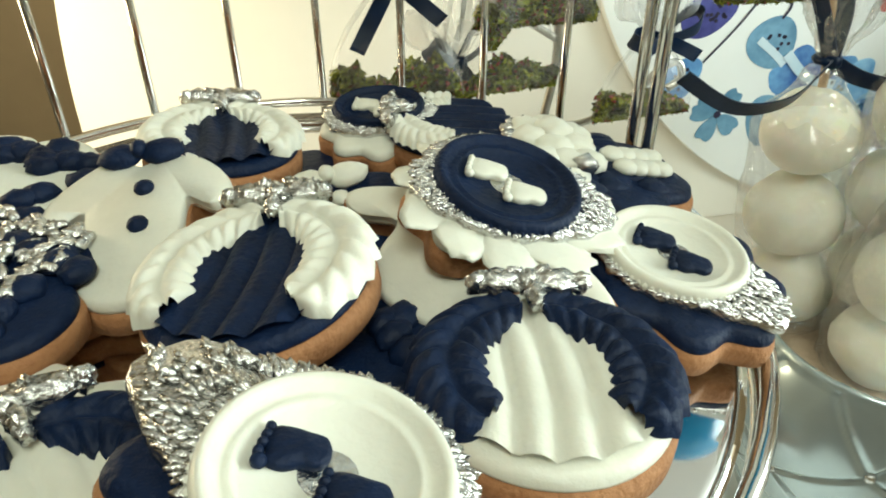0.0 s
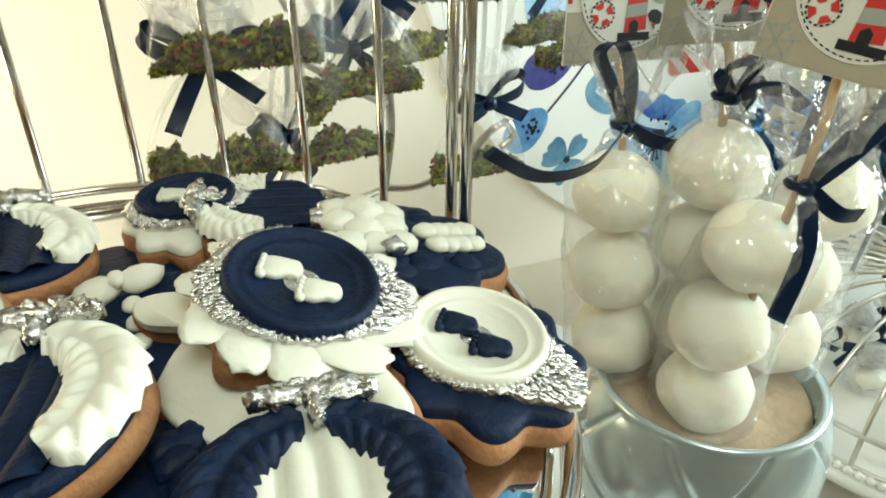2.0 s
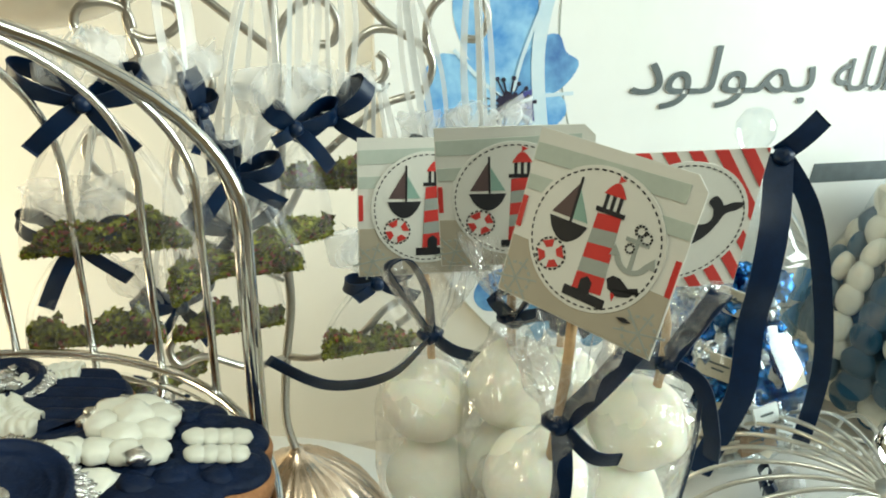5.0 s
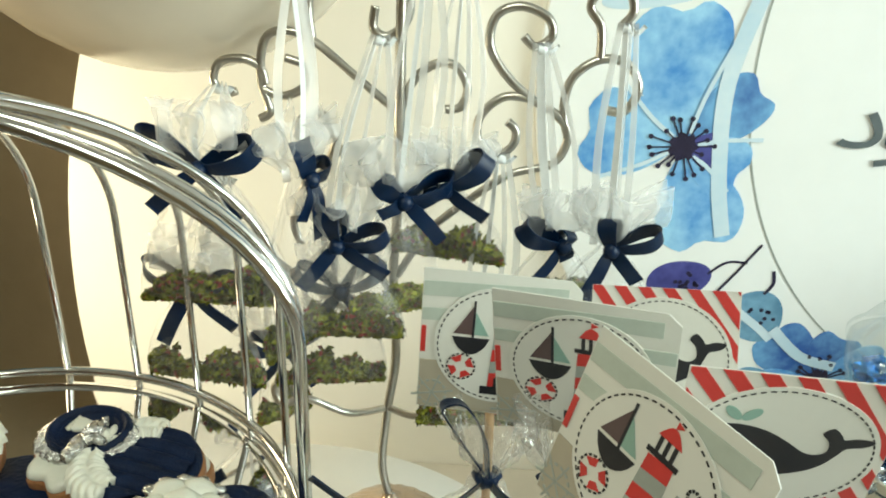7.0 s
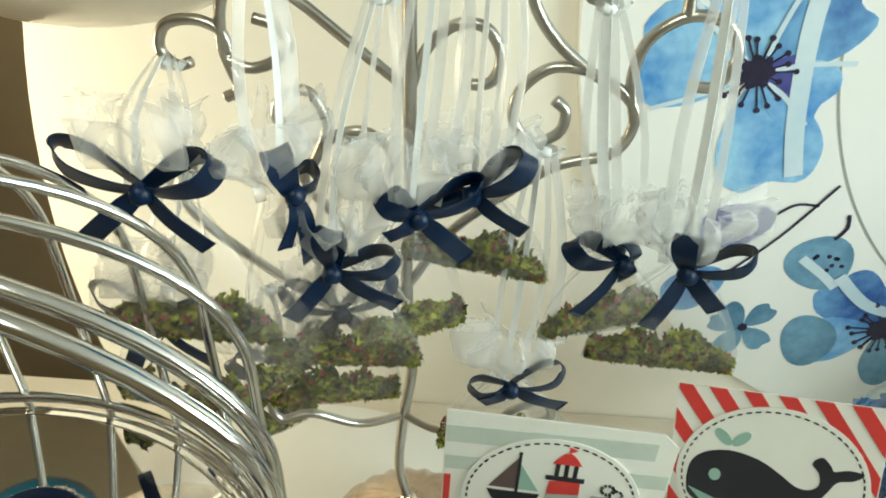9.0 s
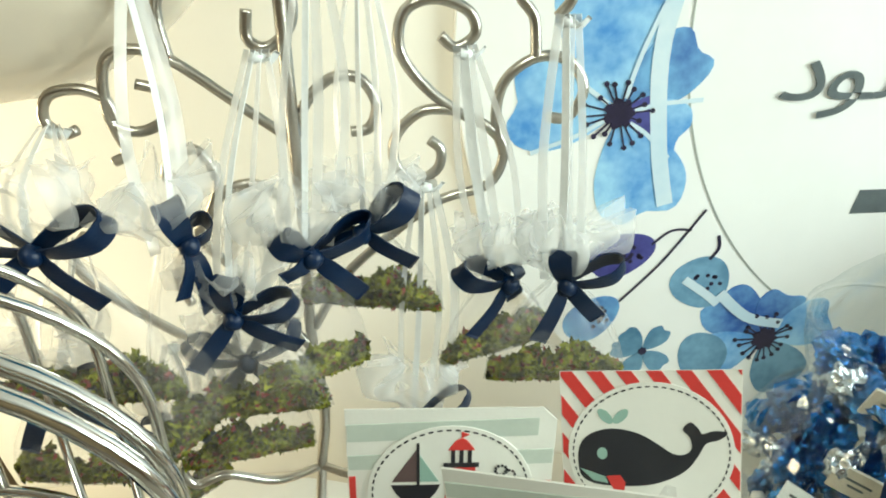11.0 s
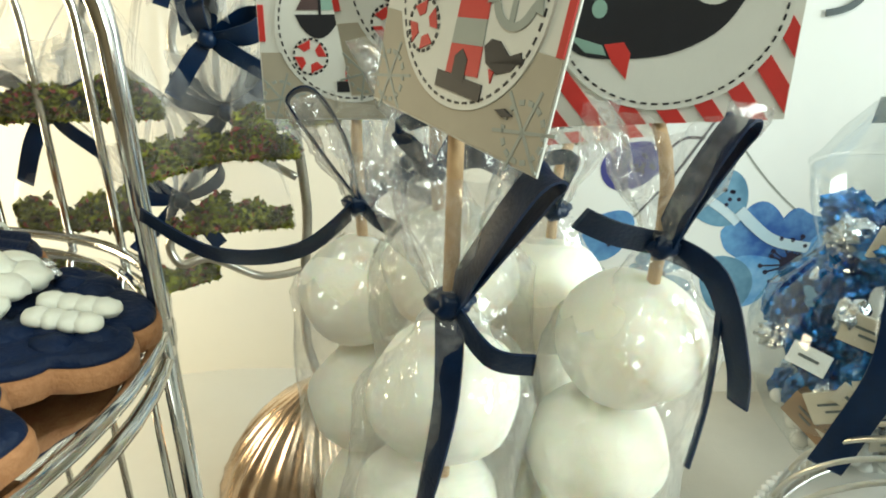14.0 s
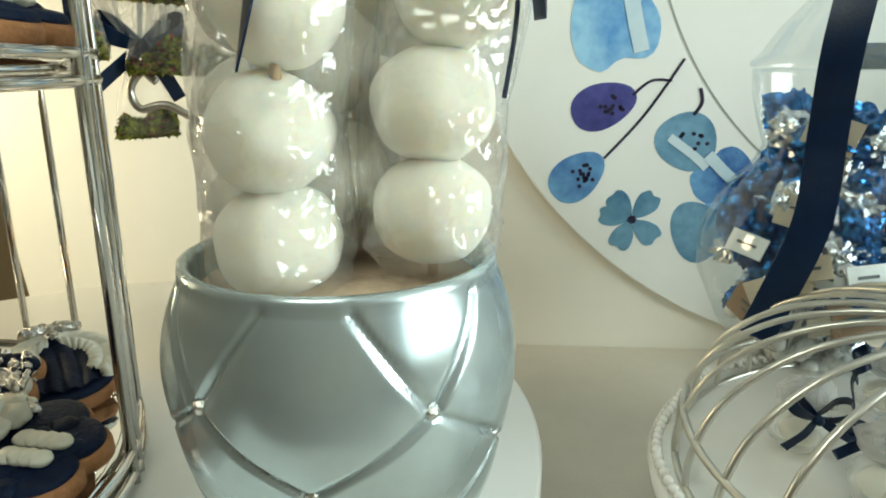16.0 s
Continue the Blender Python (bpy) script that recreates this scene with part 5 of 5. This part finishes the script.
sachet((1.09, 4.39, 0.76), 0.94, 1.04, 0, (1.02, 5.02, 1.12), 1, shape=((28, 0.47), (22, 0.44), (50, 0.46), (42, 0.42)))
sachet((1.61, 4.52, 0.68), 1.20, 0.72, 62, (1.52, 4.98, 1.78), 2, shape=((72, 0.30), (20, 0.20), (20, 0.30), (10, 0.46)))
sachet((1.86, 4.58, 0.245), 0.72, 0.92, 4, (2.08, 4.98, 1.48), 3, shape=((85, 0.28), (14, 0.38), (38, 0.44), (57, 0.42)))
sachet((2.23, 4.65, 0.54), 0.84, 0.70, 28, (2.36, 4.98, 1.95), 4, shape=((40, 0.26), (18, 0.42), (65, 0.20), (42, 0.46)))
sachet((2.56, 4.85, 0.57), 0.52, 0.86, -12, (2.60, 5.02, 1.85), 5, shape=((-20, 0.36), (42, 0.42), (70, 0.34), (60, 0.36)))
sachet((3.30, 4.81, 0.24), 0.52, 0.75, 20, (3.08, 4.98, 1.48), 6, shape=((25, 0.40), (70, 0.12), (38, 0.42), (20, 0.12)))
sachet((3.64, 4.70, 0.28), 0.72, 0.86, -4, (3.60, 4.98, 1.62), 7, shape=((78, 0.24), (22, 0.38), (20, 0.44), (42, 0.32)))
sachet((2.81, 4.74, -0.64), 0.62, 0.86, 6, (2.88, 5.02, 0.76), 8, shape=((2, 0.28), (25, 0.38), (55, 0.22), (65, 0.40)))
sachet((0.90, 4.55, -0.13), 0.76, 0.92, -6, (1.00, 5.02, 0.50), 9)
sachet((1.82, 4.80, -0.20), 0.80, 0.85, 12, (1.90, 5.04, 0.74), 10, -0.1)
sachet((1.33, 4.95, -0.80), 0.66, 0.46, 40, (1.40, 4.90, -0.14), 11)

# ---- jars, cloche and pearls ----
BLUE_FOIL = mat("blue_foil", (0.03, 0.16, 0.42), 0.18, metal=0.9, vary=0.2, scale=80, bump=0.6, bscale=220, island=0.5)
SILVER_FOIL = mat("silver_foil", (0.7, 0.75, 0.8), 0.16, metal=1.0, vary=0.1, scale=80, bump=0.6, bscale=220)
LABEL = mat("cream_paper_tag", (0.62, 0.56, 0.45), 0.6, vary=0.05, scale=60)
DRAGEE_T = mat("teal_candy", (0.005, 0.055, 0.11), 0.45, vary=0.1, scale=50, spec=0.3)
DRAGEE_W = mat("ivory_candy", (0.66, 0.62, 0.52), 0.35, vary=0.04, scale=50, coat=0.2)
CRYSTAL = mat("cut_crystal", (0.95, 0.96, 0.97), 0.01, vary=0.0, scale=10)
CRYSTAL.node_tree.nodes["Principled BSDF"].inputs["Transmission Weight"].default_value = 1.0
CRYSTAL.node_tree.nodes["Principled BSDF"].inputs["IOR"].default_value = 1.6

JX, JY, JZ = 6.80, 5.80, -4.4
jar = thing("candy_jar", "tall lidded glass jar full of blue foil candies", "jar", at(JX, JY, JZ))
outer = [(0.55, 0.0), (0.57, 0.03), (0.45, 0.08), (0.18, 0.16), (0.11, 0.30), (0.17, 0.44), (0.11, 0.56), (0.26, 0.66), (0.52, 0.86), (0.80, 1.25), (1.00, 1.70), (1.01, 2.05), (0.84, 2.42), (0.62, 2.66), (0.56, 2.80), (0.62, 2.98), (0.68, 3.20), (0.70, 3.38), (0.70, 3.43), (0.67, 3.43)]
part("glass", (lambda b: (lathe(b, outer, 72), b)[1])(B()), GLASS, jar, "clear glass body")
lid = part("lid", (lambda b: (lathe(b, [(0.72, 3.44), (0.73, 3.48), (0.66, 3.54), (0.52, 3.76), (0.32, 3.98), (0.16, 4.14), (0.10, 4.30), (0.13, 4.44), (0.19, 4.56), (0.19, 4.68), (0.12, 4.80), (0.01, 4.84)], 56), b)[1])(B()), GLASS, jar, "domed glass lid with knob")
rnd = random.Random(5)
radius_at = lambda z: np.interp(z, [p[1] for p in outer[7:]], [p[0] for p in outer[7:]])
beads = B()
for k in range(160):
    z = rnd.uniform(0.82, 1.25)
    r, a = (radius_at(z) - 0.09) * rnd.random() ** 0.3, rnd.uniform(0, 6.28)
    blob(beads, (r * math.cos(a), r * math.sin(a), z), (0.075, 0.075, 0.075), k, 0, 2)
part("pearl_beads", beads, PEARL, jar, "white pearl beads at the bottom")


def scatter(name, mesh_ob, parent, m):
    """One more piece on the mesh of a first one."""
    ob = new(name, mesh_ob.data)
    ob.parent = parent
    ob.matrix_basis = m
    return ob


for count, mm, label in ((110, BLUE_FOIL, "blue foil wrapped candy"), (34, SILVER_FOIL, "silver foil wrapped candy")):
    kinds = []
    for k in range(count):
        z = rnd.uniform(1.20, 3.12)
        r, a = (radius_at(z) - 0.15) * rnd.random() ** 0.28, rnd.uniform(0, 6.28)
        m = Matrix.Translation((r * math.cos(a) * U, r * math.sin(a) * U, z * U)) @ Euler((rnd.uniform(0, 6), rnd.uniform(0, 6), rnd.uniform(0, 6))).to_matrix().to_4x4()
        if k < 4:
            kinds.append(part("foil_candy", blob(B(), (0, 0, 0), (0.17, 0.13, 0.11), k, 0.55, 3, None, 2.6), mm, jar, label, smooth=False))
            kinds[-1].matrix_basis = m
        else:
            tagged(scatter("foil_candy", kinds[k % 4], jar, m), label)
for k in range(13):
    z = rnd.uniform(1.4, 2.7)
    a = radians(-150 + 130 * ((k * 0.618) % 1.0))
    r = radius_at(z) - 0.07
    turn = Euler((rnd.uniform(-0.5, 0.5), rnd.uniform(-0.7, 0.7), a + math.pi / 2 + rnd.uniform(-0.3, 0.3))).to_matrix()
    bm = box(B(), -0.15, 0.15, -0.012, 0.012, -0.09, 0.09)
    bmesh.ops.rotate(bm, verts=bm.verts, cent=(0, 0, 0), matrix=turn)
    bmesh.ops.translate(bm, verts=bm.verts, vec=(r * math.cos(a), r * math.sin(a), z))
    tag = part("paper_tag", bm, LABEL if k % 3 else SATIN_W, jar, "small paper tag", False)
    bm = box(B(), -0.08, 0.08, -0.018, -0.013, -0.012, 0.012)
    bmesh.ops.rotate(bm, verts=bm.verts, cent=(0, 0, 0), matrix=turn)
    bmesh.ops.translate(bm, verts=bm.verts, vec=(r * math.cos(a), r * math.sin(a), z))
    part("writing_bar", bm, INK, tag, "", False)
KRAFT = mat("kraft_card", (0.30, 0.19, 0.11), 0.65, vary=0.08, scale=60)
for deg, z, tilt, mm, lb in ((-148, 1.52, 0.45, KRAFT, "small kraft gift box"), (-136, 1.72, -0.5, LABEL, "cream paper tag"), (-128, 2.35, 0.2, LABEL, "cream paper tag"), (-112, 1.95, 0.35, SATIN_W, "white paper tag"), (-95, 1.60, -0.25, KRAFT, "small kraft gift box"), (-120, 2.95, 0.3, LABEL, "cream paper tag")):
    a = radians(deg)
    r = radius_at(z) - 0.12
    turn = (Matrix.Rotation(a + math.pi / 2, 3, "Z") @ Matrix.Rotation(tilt, 3, "Y"))
    deep = 0.06 if mm is KRAFT else 0.015
    bm = box(B(), -0.19, 0.19, -deep, deep, -0.13, 0.13)
    bmesh.ops.rotate(bm, verts=bm.verts, cent=(0, 0, 0), matrix=turn)
    bmesh.ops.translate(bm, verts=bm.verts, vec=(r * math.cos(a), r * math.sin(a), z))
    tag = part("gift_tag", bm, mm, jar, lb, False)
    for dz, w in ((0.03, 0.10), (-0.03, 0.06)):
        bm = box(B(), -w, w, -deep - 0.006, -deep - 0.001, dz - 0.01, dz + 0.01)
        bmesh.ops.rotate(bm, verts=bm.verts, cent=(0, 0, 0), matrix=turn)
        bmesh.ops.translate(bm, verts=bm.verts, vec=(r * math.cos(a), r * math.sin(a), z))
        part("writing_bar", bm, INK, tag, "", False)
jb = thing("jar_bow", "wide navy satin ribbon bow tied round the jar lid", "ribbon", at(6.50, 5.08, 0.12))
for nm, pts, across in (("tail", [(0, 0, 0), (-0.20, -0.32, -0.5), (-0.31, -0.44, -1.0), (-0.29, -0.36, -1.5), (-0.36, -0.46, -2.1), (-0.52, -0.40, -2.7), (-0.62, -0.38, -2.98)], ((0.95, -0.3, 0.1), (0.9, -0.3, 0.3))),
                        ("tail", [(0.03, 0, 0), (0.22, -0.25, -0.45), (0.42, -0.36, -1.2), (0.56, -0.40, -2.0), (0.50, -0.40, -2.8)], ((0.6, -0.6, 0.4), (0.7, -0.6, 0))),
                        ("end", [(0.0, 0, 0), (0.12, -0.10, 0.16), (0.27, -0.14, 0.34)], (0.8, -0.2, -0.5))):
    part(nm, ribbon(B(), smooth_line(pts, 8), {"end": 0.20}.get(nm, 0.25 if pts[1][0] < 0 else 0.16), across, 0.005), SATIN, jb)
part("knot", blob(B(), (0, -0.06, 0), (0.09, 0.08, 0.08), 3, 0.2, 3), SATIN, jb)

# bowl of round candies
DX, DY, DZ = 11.0, 6.5, -4.4
bowl = thing("candy_bowl", "round glass bowl heaped with teal and ivory candies", "bowl", at(DX, DY, DZ))
bprof = [(0.7, 0.0), (0.72, 0.04), (0.5, 0.12), (1.0, 0.3), (1.6, 0.7), (1.85, 1.2), (1.85, 1.7), (1.65, 2.4), (1.3, 3.1), (1.18, 3.5)]
part("glass", (lambda b: (lathe(b, bprof, 64), b)[1])(B()), GLASS, bowl, "clear glass bowl")
kinds = [part("candy", blob(B(), (0, 0, 0), (0.225, 0.225, 0.12), 1, 0.02, 3), mm, bowl, lb) for mm, lb in ((DRAGEE_T, "round teal sugared candy"), (DRAGEE_W, "round ivory sugared candy"))]
started = [False, False]
for layer in range(11):
    z = 0.55 + layer * 0.31
    R = np.interp(z, [p[1] for p in bprof[3:]], [p[0] for p in bprof[3:]]) - 0.16 if z < 3.4 else 1.0 - (z - 3.4) * 1.6
    for rr, step in ((R, 0.44), (R - 0.36, 0.50)):
        if rr < 0.1:
            continue
        cnt = max(3, int(2 * math.pi * rr / step))
        for j in range(cnt):
            a = 2 * math.pi * (j + 0.5 * (layer % 2)) / cnt
            outw = Vector((math.cos(a), math.sin(a), 0.15)).normalized()
            q = outw.to_track_quat("Z", "Y").to_matrix() @ Euler((rnd.uniform(-0.4, 0.4), rnd.uniform(-0.4, 0.4), 0)).to_matrix()
            m = Matrix.Translation((rr * math.cos(a) * U, rr * math.sin(a) * U, (z + rnd.uniform(-0.05, 0.05)) * U)) @ q.to_4x4()
            w = 0 if rnd.random() < 0.55 else 1
            if started[w]:
                scatter("candy", kinds[w], bowl, m)
            else:
                kinds[w].matrix_basis, started[w] = m, True

# wire cloche on the cake stand
cl = thing("wire_cloche", "pale wire cloche with a cut crystal knob", "cloche", at(7.0, 3.55, -3.37))
for k in range(30):
    a = 2 * math.pi * k / 30
    c, s = math.cos(a), math.sin(a)
    line = smooth_line([(r * c, r * s, z) for r, z in ((0.16, 0.90), (0.45, 1.00), (0.90, 1.00), (1.35, 0.86), (1.70, 0.58), (1.86, 0.25), (1.88, 0.0))], 5)
    part("rib", tube(B(), line, 0.022, 6), WIRE_W, cl)
for z, r in ((0.0, 1.88), (0.30, 1.85)):
    part("hoop", tube(B(), [(r * math.cos(k * math.pi / 36), r * math.sin(k * math.pi / 36), z) for k in range(72)], 0.026, 6, True), WIRE_W, cl)
part("hub", capped(B(), [(0.10, 0.84), (0.24, 0.88), (0.26, 0.93), (0.12, 0.98), (0.07, 1.06), (0.12, 1.10)], 32), WIRE_W, cl)
gem = B()
rows = []
for r, z, n, off in ((0.08, 1.10, 10, 0), (0.24, 1.22, 10, 0.5), (0.31, 1.38, 10, 0), (0.25, 1.55, 10, 0.5), (0.13, 1.66, 10, 0)):
    rows.append([gem.verts.new((r * math.cos((k + off) * 2 * math.pi / n), r * math.sin((k + off) * 2 * math.pi / n), z)) for k in range(n)])
for i, (p, q) in enumerate(zip(rows, rows[1:])):
    for k in range(10):
        j = (k + 1) % 10
        if i % 2 == 0:
            gem.faces.new((p[k], p[j], q[k]))
            gem.faces.new((p[j], q[j], q[k]))
        else:
            gem.faces.new((p[k], q[j], q[k]))
            gem.faces.new((p[k], p[j], q[j]))
gem.faces.new(rows[-1])
gem.faces.new(rows[0][::-1])
part("knob", gem, CRYSTAL, cl, "faceted crystal knob", False)

# small gauze favours with navy bows under the cloche, and a string of pearls
for k in range(11):
    a, r = k * 2.4, 0.28 + 0.42 * math.sqrt(k / 2.2)
    z = -3.33
    fv = thing("gauze_favour", "small white gauze favour tied with a navy bow", "favour", at(7.0 + r * math.cos(a), 3.55 + r * math.sin(a), z, 0, 0, k * 40), "favours under the cloche")
    bm = B()
    blob(bm, (0, 0, 0.14), (0.20, 0.18, 0.15), k, 0.25, 3)
    part("pouch", bm, TULLE, fv, "white gauze pouch")
    part("filling", blob(B(), (0, 0, 0.13), (0.15, 0.14, 0.11), k + 3, 0.2, 2), WHITE, fv)
    bm = B()
    for j in range(7):
        t = j * 0.9
        blob(bm, (0.05 * math.cos(t), 0.05 * math.sin(t), 0.38), (0.13, 0.10, 0.10), j + k, 0.6, 2, freq=4)
    part("frill", bm, TULLE, fv, "gathered gauze top", kind="stuff")
    bm = B()
    bow(bm, 0.08, 0.22, 0.26, 50, k + 60)
    bmesh.ops.translate(bm, verts=bm.verts, vec=(0, -0.15, 0.30))
    part("bow", bm, SATIN, fv, "navy satin bow")
pearls = thing("pearl_garland", "string of white pearls lying round the cake stand", "garland", at(7.0, 3.55, -3.37))
bm = B()
for k in range(150):
    a = 2 * math.pi * k / 150
    r = 1.98 + 0.02 * math.sin(9 * a)
    blob(bm, (r * math.cos(a), r * math.sin(a), 0.045), (0.04, 0.04, 0.04), k, 0, 1)
part("beads", bm, PEARL, pearls, "small white pearl beads", kind="stuff")

# balloons over the boards, mirrored in the trays
for x, y, z, r in ((6.0, 7.0, 6.4, 1.5), (-3.2, 8.3, 4.6, 1.3), (8.6, 7.2, 7.2, 1.4)):
    b2 = thing("balloon", "glossy sky blue party balloon above the boards", "balloon", at(x, y, z), "balloons")
    part("skin", blob(B(), (0, 0, 0), (r, r, r * 1.08), 2, 0, 4), BALLOON_B, b2)
    part("neck", capped(B(), [(0.16, r * 1.08 + 0.16), (0.05, r * 1.08 + 0.08), (0.12, r * 1.08 - 0.02)], 16), BALLOON_B, b2)
    part("string", tube(B(), [(0, 0, r * 1.08), (0.04, 0, 4), (0, 0, 14 - z)], 0.01, 5), SATIN_W, b2)
